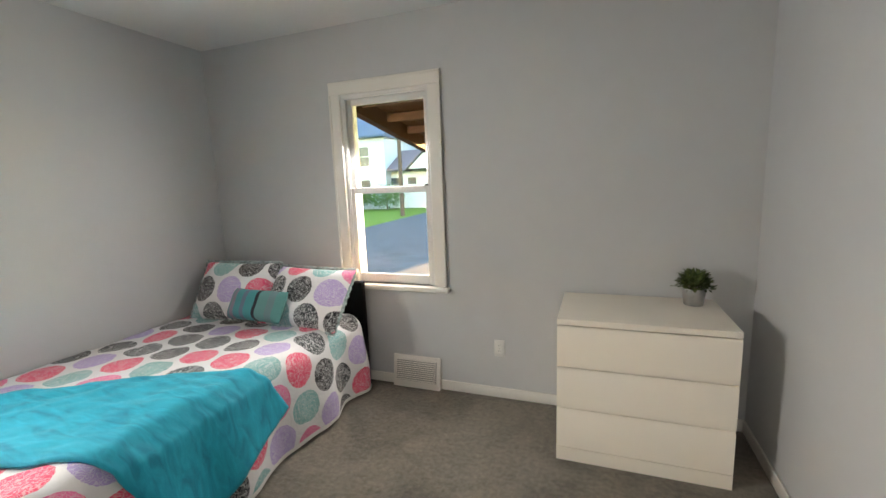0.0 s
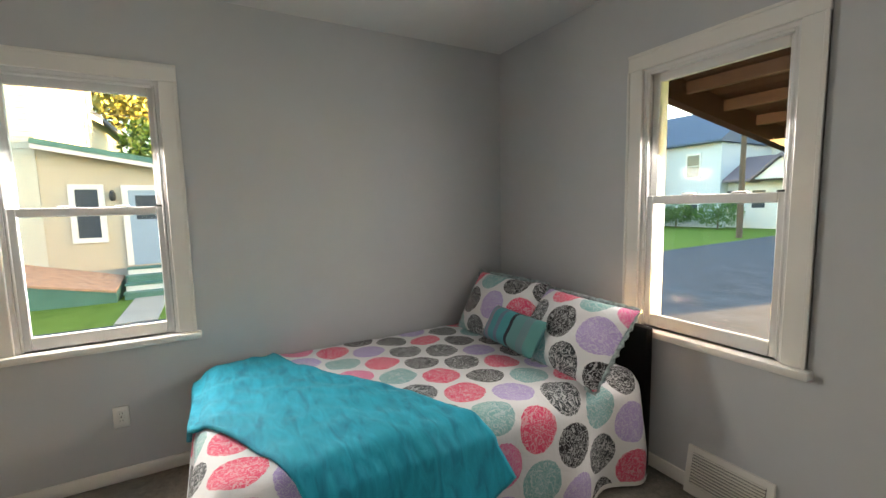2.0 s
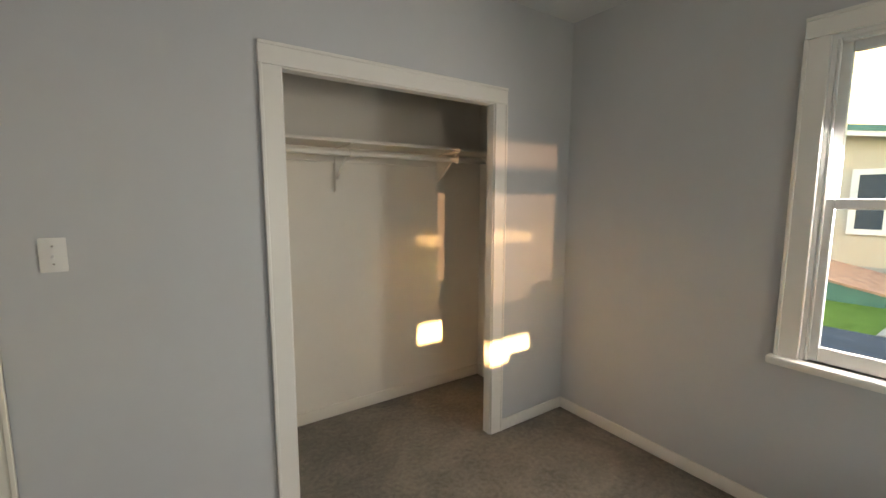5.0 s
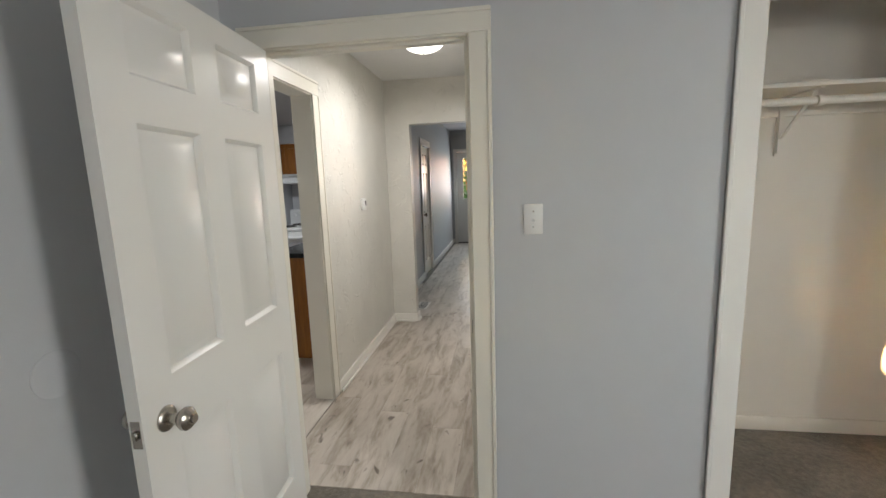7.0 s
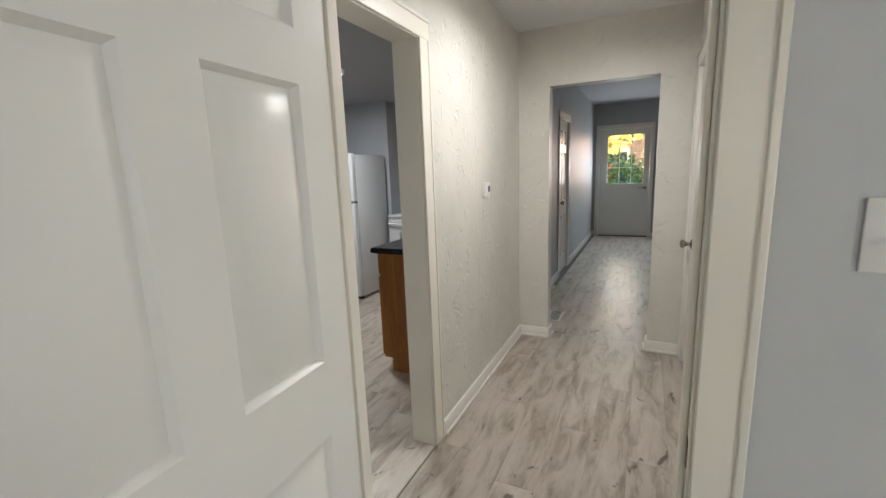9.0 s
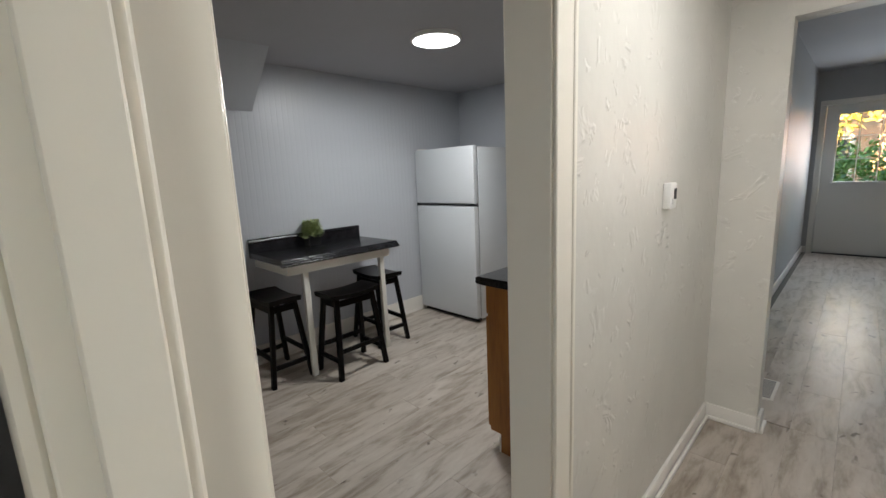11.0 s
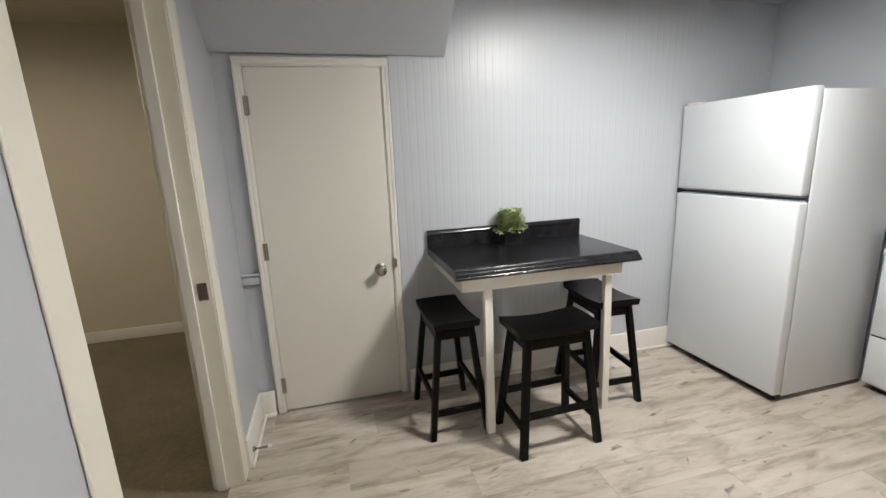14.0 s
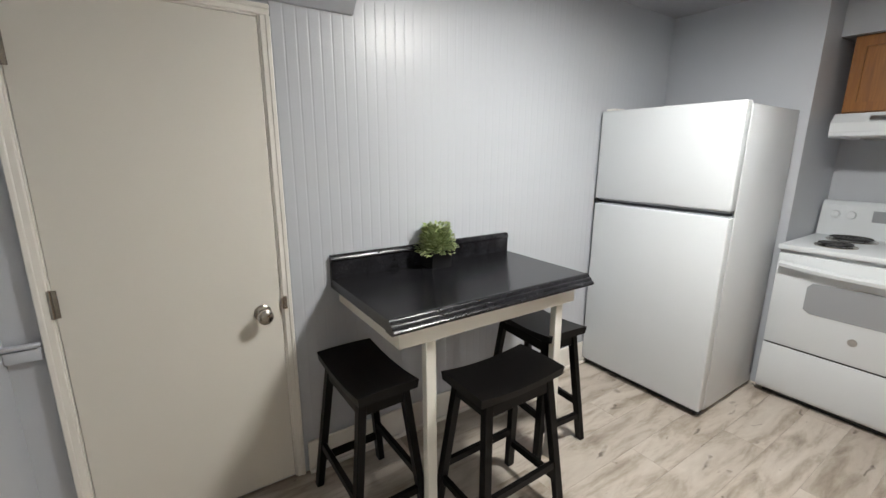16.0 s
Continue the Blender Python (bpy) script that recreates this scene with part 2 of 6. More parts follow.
def fleece_mat(name):
    """Teal plush: nap brushed lighter and darker in smears."""
    m, n, l, p = nodes_of(name)
    uv = n.new("ShaderNodeUVMap").outputs[0]
    mp = n.new("ShaderNodeMapping")
    mp.inputs["Rotation"].default_value = (0, 0, 0.5)
    mp.inputs["Scale"].default_value = (1, 3.2, 1)
    l.new(uv, mp.inputs[0])
    nap, fine = noise_node(n, l, mp.outputs[0], 6.5, 5, 0.6, 0.8), noise_node(n, l, uv, 420.0, 2)
    r = ramp(n, ((0.30, (0.0, 0.20, 0.31)), (0.46, (0.0, 0.31, 0.45)), (0.70, (0.004, 0.42, 0.58))))
    l.new(nap, r.inputs[0])
    l.new(r.outputs[0], p.inputs["Base Color"])
    p.inputs["Roughness"].default_value = 0.8
    p.inputs["Sheen Weight"].default_value = 0.2
    p.inputs["Sheen Tint"].default_value = (0.35, 0.9, 1.0, 1)
    nb = bump_node(n, l, nap, 0.25, 0.008)
    l.new(bump_node(n, l, fine, 0.5, 0.002, nb), p.inputs["Normal"])
    return m


def striped_cloth(name):
    """Woven stripes in teal, slate and plum across the length, with one black band."""
    m, n, l, p = nodes_of(name)
    uv = n.new("ShaderNodeUVMap").outputs[0]
    sep = n.new("ShaderNodeSeparateXYZ")
    l.new(uv, sep.inputs[0])
    r = ramp(n, ((0.0, (0.20, 0.15, 0.19)), (0.07, (0.10, 0.22, 0.25)), (0.14, (0.22, 0.20, 0.26)), (0.22, (0.06, 0.26, 0.29)), (0.34, (0.12, 0.17, 0.24)), (0.42, (0.05, 0.27, 0.30)), (0.58, (0.008, 0.01, 0.02)), (0.64, (0.10, 0.25, 0.25)), (0.80, (0.13, 0.22, 0.24)), (0.9, (0.09, 0.27, 0.26))), "CONSTANT")
    l.new(sep.outputs[0], r.inputs[0])
    l.new(r.outputs[0], p.inputs["Base Color"])
    p.inputs["Roughness"].default_value = 0.7
    l.new(bump_node(n, l, noise_node(n, l, uv, 260.0, 2), 0.4, 0.001), p.inputs["Normal"])
    return m


def wood_mat(name, dark, light, axis=2, rough=0.4, scale=14.0):
    m, n, l, p = nodes_of(name)
    co = n.new("ShaderNodeTexCoord").outputs["Object"]
    mp = n.new("ShaderNodeMapping")
    s = [1.0, 1.0, 1.0]
    s[axis] = 0.08
    mp.inputs["Scale"].default_value = s
    l.new(co, mp.inputs[0])
    g, f = noise_node(n, l, mp.outputs[0], scale, 6, 0.6, 1.0), noise_node(n, l, mp.outputs[0], scale * 9, 4, 0.6)
    r = ramp(n, ((0.32, dark), (0.68, light)))
    l.new(math_node(n, l, "ADD", math_node(n, l, "MULTIPLY", g, 0.65), math_node(n, l, "MULTIPLY", f, 0.35)), r.inputs[0])
    l.new(r.outputs[0], p.inputs["Base Color"])
    p.inputs["Roughness"].default_value = rough
    l.new(bump_node(n, l, f, 0.2, 0.001), p.inputs["Normal"])
    return m


def granite_laminate(name):
    m, n, l, p = nodes_of(name)
    co = n.new("ShaderNodeTexCoord").outputs["Object"]
    speck, cloud = noise_node(n, l, co, 130.0, 4, 0.7), noise_node(n, l, co, 18.0, 5, 0.6, 0.6)
    r = ramp(n, ((0.42, (0.008, 0.008, 0.009)), (0.56, (0.015, 0.015, 0.018)), (0.68, (0.045, 0.044, 0.048))))
    l.new(math_node(n, l, "ADD", math_node(n, l, "MULTIPLY", speck, 0.5), math_node(n, l, "MULTIPLY", cloud, 0.5)), r.inputs[0])
    l.new(r.outputs[0], p.inputs["Base Color"])
    p.inputs["Roughness"].default_value = 0.22
    p.inputs["Specular IOR Level"].default_value = 0.32
    l.new(bump_node(n, l, speck, 0.08, 0.0006), p.inputs["Normal"])
    return m


def leaf_mat(name, a, b):
    m, n, l, p = nodes_of(name)
    isl = n.new("ShaderNodeNewGeometry").outputs["Random Per Island"]
    r = ramp(n, ((0.0, a), (1.0, b)))
    l.new(isl, r.inputs[0])
    l.new(r.outputs[0], p.inputs["Base Color"])
    p.inputs["Roughness"].default_value = 0.55
    return m


GREY = wall_paint("grey_wall_paint", (0.545, 0.552, 0.562))
CLOSET = wall_paint("closet_paint", (0.80, 0.75, 0.665))
KITCHEN = wall_paint("kitchen_blue_grey_paint", (0.495, 0.517, 0.557), 0.34, 0.12)
HALL = plaster_mat("hall_trowelled_plaster", (0.66, 0.64, 0.585))
LIVING = wall_paint("living_room_paint", (0.45, 0.455, 0.46))
BEIGE = wall_paint("beige_wall_paint", (0.62, 0.56, 0.45))
CEIL = wall_paint("ceiling_white", (0.72, 0.72, 0.71), 0.8, 0.5)
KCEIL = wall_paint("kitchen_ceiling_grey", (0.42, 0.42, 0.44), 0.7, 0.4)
TRIM = surf("trim_white_gloss", (0.80, 0.775, 0.725), 0.32, var=0.02, rvar=0.04, bump=0.12, bscale=40, dist=0.0015)
CREAM = surf("cream_trim_gloss", (0.79, 0.755, 0.665), 0.34, var=0.02, rvar=0.04, bump=0.12, bscale=40, dist=0.0015)
DOORW = surf("door_white_satin", (0.77, 0.755, 0.715), 0.33, var=0.012, rvar=0.02, scale=1.5, bump=0.15, bscale=55, dist=0.0012)
DOORF = surf("flat_door_off_white", (0.70, 0.675, 0.62), 0.40, var=0.015, rvar=0.03, scale=2.0, bump=0.12, bscale=60, dist=0.001)
SASH = surf("window_sash_white", (0.76, 0.75, 0.73), 0.35, var=0.03, bscale=60)
WHITE_LAM = surf("dresser_white_foil", (0.86, 0.80, 0.70), 0.42, var=0.02, bump=0.05)
APPL = surf("appliance_white_enamel", (0.65, 0.68, 0.705), 0.58, var=0.015, bump=0.25, bscale=220, dist=0.0004)
APPL.node_tree.nodes["Principled BSDF"].inputs["Specular IOR Level"].default_value = 0.3
PLASTIC = surf("white_plastic", (0.78, 0.77, 0.74), 0.35, var=0.02)
RUBBER = surf("dark_gasket", (0.02, 0.02, 0.022), 0.6)
BLACKW = surf("black_lacquered_wood", (0.004, 0.0036, 0.0036), 0.30, var=0.25, bscale=50)
BLACKW.node_tree.nodes["Principled BSDF"].inputs["Specular IOR Level"].default_value = 0.12
NICKEL = surf("brushed_nickel", (0.42, 0.39, 0.35), 0.24, metal=1.0, bscale=300)
STEEL = surf("galvanised_steel", (0.50, 0.50, 0.50), 0.38, metal=1.0, var=0.15, scale=20)
PLANK = plank_mat("grey_vinyl_plank")
CARPET = carpet_mat("taupe_carpet", (0.085, 0.073, 0.055), (0.235, 0.202, 0.158))
CARPET2 = carpet_mat("brown_carpet", (0.11, 0.084, 0.05), (0.20, 0.155, 0.10))
DOTS = dotted_cloth("dotted_bed_linen")
FLEECE = fleece_mat("teal_fleece")
STRIPES = striped_cloth("striped_cushion_cloth")
OAK = wood_mat("orange_oak", (0.18, 0.062, 0.008), (0.36, 0.140, 0.020))
LAMINATE = granite_laminate("black_laminate")
PAINTW = surf("table_frame_paint", (0.70, 0.68, 0.62), 0.4, var=0.05, bscale=60)
GLASS = glass_mat("window_glass")
SOIL = surf("plant_soil", (0.03, 0.022, 0.016), 0.9, bump=0.8, bscale=160, dist=0.004)
LEAF = leaf_mat("leaf_green", (0.045, 0.075, 0.016), (0.15, 0.19, 0.055))
LEAF2 = leaf_mat("leaf_yellow_green", (0.17, 0.23, 0.08), (0.46, 0.52, 0.27))
SUBFLOOR = surf("subfloor_grey", (0.16, 0.145, 0.13), 0.9)
BLACKPOT = surf("black_plastic_pot", (0.008, 0.008, 0.009), 0.45)

# ---- mesh helpers ----


def bm_box(bm, x0, x1, y0, y1, z0, z1, bevel=0.0, seg=2):
    x0, x1, y0, y1, z0, z1 = min(x0, x1), max(x0, x1), min(y0, y1), max(y0, y1), min(z0, z1), max(z0, z1)
    v = [bm.verts.new(c) for c in ((x0, y0, z0), (x1, y0, z0), (x1, y1, z0), (x0, y1, z0), (x0, y0, z1), (x1, y0, z1), (x1, y1, z1), (x0, y1, z1))]
    f = [bm.faces.new([v[i] for i in q]) for q in ((3, 2, 1, 0), (4, 5, 6, 7), (0, 1, 5, 4), (1, 2, 6, 5), (2, 3, 7, 6), (3, 0, 4, 7))]
    if bevel:
        bmesh.ops.bevel(bm, geom=list({e for q in f for e in q.edges}), offset=bevel, segments=seg, profile=0.5, affect="EDGES")
    return bm


def box(*a, **k):
    return bm_box(bmesh.new(), *a, **k)


def lathe(profile, seg=32, center=(0, 0, 0), axis="Z"):
    """A turned solid from (radius, height) pairs."""
    bm = bmesh.new()
    rings = []
    for r, h in profile:
        ring = []
        for i in range(seg):
            a = 2 * math.pi * i / seg
            c = (r * math.cos(a), r * math.sin(a), h)
            if axis == "X":
                c = (c[2], c[0], c[1])
            elif axis == "Y":
                c = (c[0], c[2], c[1])
            ring.append(bm.verts.new(Vector(c) + Vector(center)))
        rings.append(ring)
    for a, b in zip(rings, rings[1:]):
        for i in range(seg):
            bm.faces.new((a[i], a[(i + 1) % seg], b[(i + 1) % seg], b[i]))
    bm.faces.new(rings[0][::-1])
    bm.faces.new(rings[-1])
    bmesh.ops.recalc_face_normals(bm, faces=bm.faces)
    return bm


def tube(p, q, r, seg=10, r2=None):
    """A round bar from p to q."""
    p, q = Vector(p), Vector(q)
    h = (q - p).length
    bm = lathe(((r, 0), (r2 or r, h)), seg)
    bm.transform(Matrix.Translation(p) @ (q - p).to_track_quat("Z", "Y").to_matrix().to_4x4())
    return bm


def bar(p, q, w, d, bevel=0.003):
    """A square bar from p to q, upright sections w by d."""
    p, q = Vector(p), Vector(q)
    bm = bmesh.new()
    vs = [[bm.verts.new(e + Vector((sx * w / 2, sy * d / 2, 0))) for sx, sy in ((-1, -1), (1, -1), (1, 1), (-1, 1))] for e in (p, q)]
    for i in range(4):
        bm.faces.new((vs[0][i], vs[0][(i + 1) % 4], vs[1][(i + 1) % 4], vs[1][i]))
    bm.faces.new(vs[0][::-1])
    bm.faces.new(vs[1])
    bmesh.ops.recalc_face_normals(bm, faces=bm.faces)
    if bevel:
        bmesh.ops.bevel(bm, geom=list(bm.edges), offset=bevel, segments=1, affect="EDGES")
    return bm


def prism(outline, lo, hi, axis="Y"):
    """Extrudes an outline: (x, z) along Y, (y, z) along X, or (x, y) along Z."""
    bm = bmesh.new()
    put = {"Y": lambda a, b, c: (a, c, b), "X": lambda a, b, c: (c, a, b), "Z": lambda a, b, c: (a, b, c)}[axis]
    lows, highs = [bm.verts.new(put(a, b, lo)) for a, b in outline], [bm.verts.new(put(a, b, hi)) for a, b in outline]
    k = len(outline)
    for i in range(k):
        bm.faces.new((lows[i], lows[(i + 1) % k], highs[(i + 1) % k], highs[i]))
    bm.faces.new(lows[::-1])
    bm.faces.new(highs)
    bmesh.ops.recalc_face_normals(bm, faces=bm.faces)
    return bm


def part(name, bm, material, parent=None, label="", smooth=True):
    me = bpy.data.meshes.new(name)
    bm.to_mesh(me)
    bm.free()
    me.materials.append(material)
    if smooth:
        me.shade_smooth()
        me.set_sharp_from_angle(angle=radians(38))
    ob = new(name, me)
    if parent:
        ob.parent = parent
    return tagged(ob, label)


def thing(name, m, label, category, group="", kind=""):
    ob = new(name)
    ob.matrix_basis = m if isinstance(m, Matrix) else Matrix.Translation(m)
    ob.empty_display_size = 0.1
    return tagged(ob, label, category, group, kind)


def structure(name, bm, material, label, category, smooth=False):
    return tagged(part(name, bm, material, None, "", smooth), label, category, "", "structure")


def wall_bm(axis, lo, hi, a0, a1, z0, z1, holes=()):
    """A wall between lo and hi across axis, from a0 to a1 along it, with holes (b0, b1, h0, h1) through it."""
    bm = bmesh.new()

    def block(b0, b1, h0, h1):
        if b1 - b0 > 1e-4 and h1 - h0 > 1e-4:
            bm_box(bm, *((lo, hi, b0, b1) if axis == "X" else (b0, b1, lo, hi)), h0, h1)
    at = a0
    for b0, b1, h0, h1 in sorted(holes):
        block(at, b0, z0, z1)
        block(b0, b1, z0, h0)
        block(b0, b1, h1, z1)
        at = b1
    block(at, a1, z0, z1)
    return bm


# ---- the shell of the house ----
BX0, BX1, BY0, BY1, BZ = -2.23, 1.585, -0.905, 3.305, 2.60      # bedroom
KX0, KX1, KY0, KY1, KZ = 1.77, 4.355, -5.10, -1.08, 2.27        # kitchen
HX0, HX1, HY0, HY1, HZ = 0.42, 1.64, -3.45, -0.965, 2.44         # hall
LX0, LX1, LY0, LZ = -2.6, 1.69, -9.22, 2.60                     # living room
W1 = (-0.975, -0.301, 0.775, 2.135)                             # window openings along their walls, and their heights
W2 = (0.397, 1.071, 0.775, 2.135)
W3 = (-0.58, 0.20, 0.83, 2.16)

structure("wall_north", wall_bm("Y", BY1, BY1 + 0.18, BX0 - 0.18, BX1 + 0.12, -0.1, BZ, [W1]), GREY, "grey painted bedroom wall with a window opening", "wall")
structure("wall_west", wall_bm("X", BX0 - 0.18, BX0, BY0, BY1, -0.1, BZ, [W2]), GREY, "grey painted bedroom wall with a window opening", "wall")
structure("wall_east", wall_bm("X", BX1, BX1 + 0.12, -0.955, BY1, -0.1, BZ), GREY, "plain grey painted bedroom wall", "wall")
structure("wall_south", wall_bm("Y", HY1, BY0, BX0 - 0.18, BX1, -0.1, BZ, [(-1.585, -0.38, -0.1, 2.035), (0.590, 1.445, -0.1, 1.99)]), GREY, "grey painted bedroom wall with closet and door openings", "wall")
for nm, b in (("wall_closet_west", (-2.22, -2.10, -1.80, HY1)), ("wall_closet_south", (-2.10, -0.25, -1.80, -1.68)), ("wall_closet_east", (-0.25, -0.13, -1.80, HY1))):
    structure(nm, box(*b, -0.1, BZ), CLOSET, "off-white painted inside wall of the closet", "wall")
structure("wall_hall_east", wall_bm("X", HX1, KX0, -3.57, KY1 + 0.12, -0.1, 2.65, [(-1.815, -1.075, -0.1, 2.01)]), HALL, "hall wall of skip-trowelled off-white plaster", "wall")
structure("wall_hall_end", wall_bm("Y", -3.57, HY0, LX0, HX1, -0.1, 2.65, [(0.645, 1.40, -0.1, 2.02)]), HALL, "off-white plaster wall with a wide cased passage", "wall")
structure("wall_hall_west", wall_bm("X", HX0 - 0.12, HX0, HY0, HY1, -0.1, 2.65, [(-3.36, -2.56, -0.1, 2.03)]), HALL, "off-white plaster hall wall", "wall")
structure("wall_living_east", wall_bm("X", LX1, KX0, LY0, -3.57, -0.1, 2.65, [(-6.20, -5.50, -0.1, 2.03)]), LIVING, "light grey living room wall with a door", "wall")
structure("wall_living_south", wall_bm("Y", LY0 - 0.16, LY0, LX0, KX0, -0.1, 2.65, [W3, (0.635, 1.585, -0.1, 2.15)]), LIVING, "light grey front wall with door and window", "wall")
structure("wall_living_west", wall_bm("X", LX0 - 0.12, LX0, LY0 - 0.16, HY0, -0.1, 2.65), LIVING, "plain light grey living room wall", "wall")
structure("wall_kitchen_north", wall_bm("Y", KY1, KY1 + 0.12, KX0, 6.05, -0.1, 2.65, [(2.95, 3.845, -0.1, 2.00)]), KITCHEN, "blue-grey kitchen wall with a doorway", "wall")
structure("wall_kitchen_east", wall_bm("X", KX1 + 0.012, KX1 + 0.14, -5.22, KY1, -0.1, 2.65, [(-1.885, -1.205, 0, 1.865)]), KITCHEN, "blue-grey kitchen wall behind beaded boards", "wall")
kb = wall_bm("Y", -5.22, KY0, KX0, 3.553, -0.1, 2.65)
bm_box(kb, 3.553, KX1 + 0.012, -5.22, -4.50, -0.1, 2.65)
structure("wall_kitchen_south", kb, KITCHEN, "blue-grey kitchen end wall with a boxed-out chase", "wall")
rb = bmesh.new()
for b in ((5.93, 6.05, -0.96, 2.0), (BX1 + 0.12, 6.05, 2.0, 2.12), (4.495, 4.60, -5.22, -0.97)):
    bm_box(rb, *b, -0.1, 2.65)
structure("wall_back_room", rb, BEIGE, "beige painted walls of the room beyond the kitchen", "wall")

structure("ceiling_bedroom", box(BX0 - 0.18, BX1 + 0.12, -1.80, BY1 + 0.18, BZ, BZ + 0.12), CEIL, "off-white textured bedroom ceiling", "ceiling")
structure("ceiling_hall", box(HX0 - 0.12, HX1, -3.45, HY1, HZ, HZ + 0.12), CEIL, "white plaster hall ceiling", "ceiling")
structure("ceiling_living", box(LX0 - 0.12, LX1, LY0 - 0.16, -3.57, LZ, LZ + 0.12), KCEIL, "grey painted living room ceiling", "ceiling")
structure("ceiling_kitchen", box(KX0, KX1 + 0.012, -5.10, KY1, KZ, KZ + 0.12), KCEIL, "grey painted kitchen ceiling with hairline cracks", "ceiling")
structure("ceiling_back_room", box(BX1 + 0.12, 5.93, -0.96, 2.0, 2.45, 2.57), BEIGE, "beige ceiling of the back room", "ceiling")
structure("soffit", prism(((3.955, KZ), (KX1 + 0.01, KZ), (KX1 + 0.01, 1.915), (KX1 - 0.012, 1.915)), -2.225, KY1, "Y"), KITCHEN, "sloping grey soffit under the stairs above the door", "soffit")

cf = box(BX0 - 0.1, BX1 + 0.1, -0.99, BY1 + 0.1, -0.1, 0)
bm_box(cf, -2.16, -0.2, -1.74, -0.99, -0.1, 0)
structure("floor_bedroom", cf, CARPET, "taupe cut-pile carpet in the bedroom and closet", "floor")
structure("floor_back_room", box(BX1 + 0.12, 5.95, -1.02, 2.02, -0.1, 0), CARPET2, "brown carpet in the room beyond the kitchen", "floor")
house_floor = structure("floor", box(LX0 - 0.1, KX1 + 0.1, LY0 - 0.14, -0.99, -0.1, -0.004), SUBFLOOR, "grey wood-look vinyl plank floor", "floor")
structure("wall_side_room", wall_bm("X", LX0 - 0.12, LX0, HY0, -1.80, -0.1, 2.65), LIVING, "plain grey outer wall of the closed side room", "wall")
structure("wall_side_room_north", wall_bm("Y", -1.92, -1.80, LX0, HX0 - 0.12, -0.1, 2.65), LIVING, "plain grey wall of the closed side room", "wall")
structure("ceiling_side_room", box(LX0, HX0 - 0.12, HY0, -1.92, LZ, LZ + 0.12), CEIL, "plain white ceiling of the closed side room", "ceiling")

# ---- trim, doors and windows ----


def casing_bm(axis, face, out, b0, b1, top, w=0.075, t=0.012, foot=0.0):
    """Three boards round an opening b0..b1 up to top, on the wall face, standing out by t; a thicker band runs round the outside."""
    pieces = []

    def board(a0, a1, h0, h1, band):
        bm = bmesh.new()
        for (c0, c1, e0, e1), tt in (((a0, a1, h0, h1), t), (band, t + min(0.006, t * 0.4))):
            lo, hi = sorted((face, face + out * tt))
            bm_box(bm, *((lo, hi, c0, c1) if axis == "X" else (c0, c1, lo, hi)), e0, e1, bevel=0.003, seg=1)
        pieces.append(bm)
    k = 0.016
    board(b0 - w, b0, foot, top, (b0 - w, b0 - w + k, foot, top))
    board(b1, b1 + w, foot, top, (b1 + w - k, b1 + w, foot, top))
    board(b0 - w, b1 + w, top, top + w, (b0 - w, b1 + w, top + w - k, top + w))
    return pieces


def door_trim(name, axis, sides, lo, hi, b0, b1, top, w, label, material=None, t=0.012):
    """Casing on the given wall faces and the lining of the opening between them."""
    th = thing(name, Matrix(), label, "door frame", kind="structure")
    mt = material or TRIM
    for face, out in sides:
        for bm in casing_bm(axis, face, out, b0 + 0.014, b1 - 0.014, top - 0.014, w + 0.014, t):
            part("casing", bm, mt, th)
    j = 0.02
    for a0, a1, h0, h1 in ((b0, b0 + j, 0, top), (b1 - j, b1, 0, top), (b0 + j, b1 - j, top - j, top)):
        part("jamb", box(*((lo, hi, a0, a1) if axis == "X" else (a0, a1, lo, hi)), h0, h1, bevel=0.002, seg=1), mt, th)
    mid = (lo + hi) / 2
    return th, mid


def stop_strips(th, axis, mid, b0, b1, top, mt):
    for a0, a1, h0, h1 in ((b0 + 0.02, b0 + 0.032, 0, top - 0.02), (b1 - 0.032, b1 - 0.02, 0, top - 0.02), (b0 + 0.032, b1 - 0.032, top - 0.032, top - 0.02)):
        part("door_stop", box(*((mid - 0.02, mid + 0.02, a0, a1) if axis == "X" else (a0, a1, mid - 0.02, mid + 0.02)), h0, h1, bevel=0.002, seg=1), mt, th)


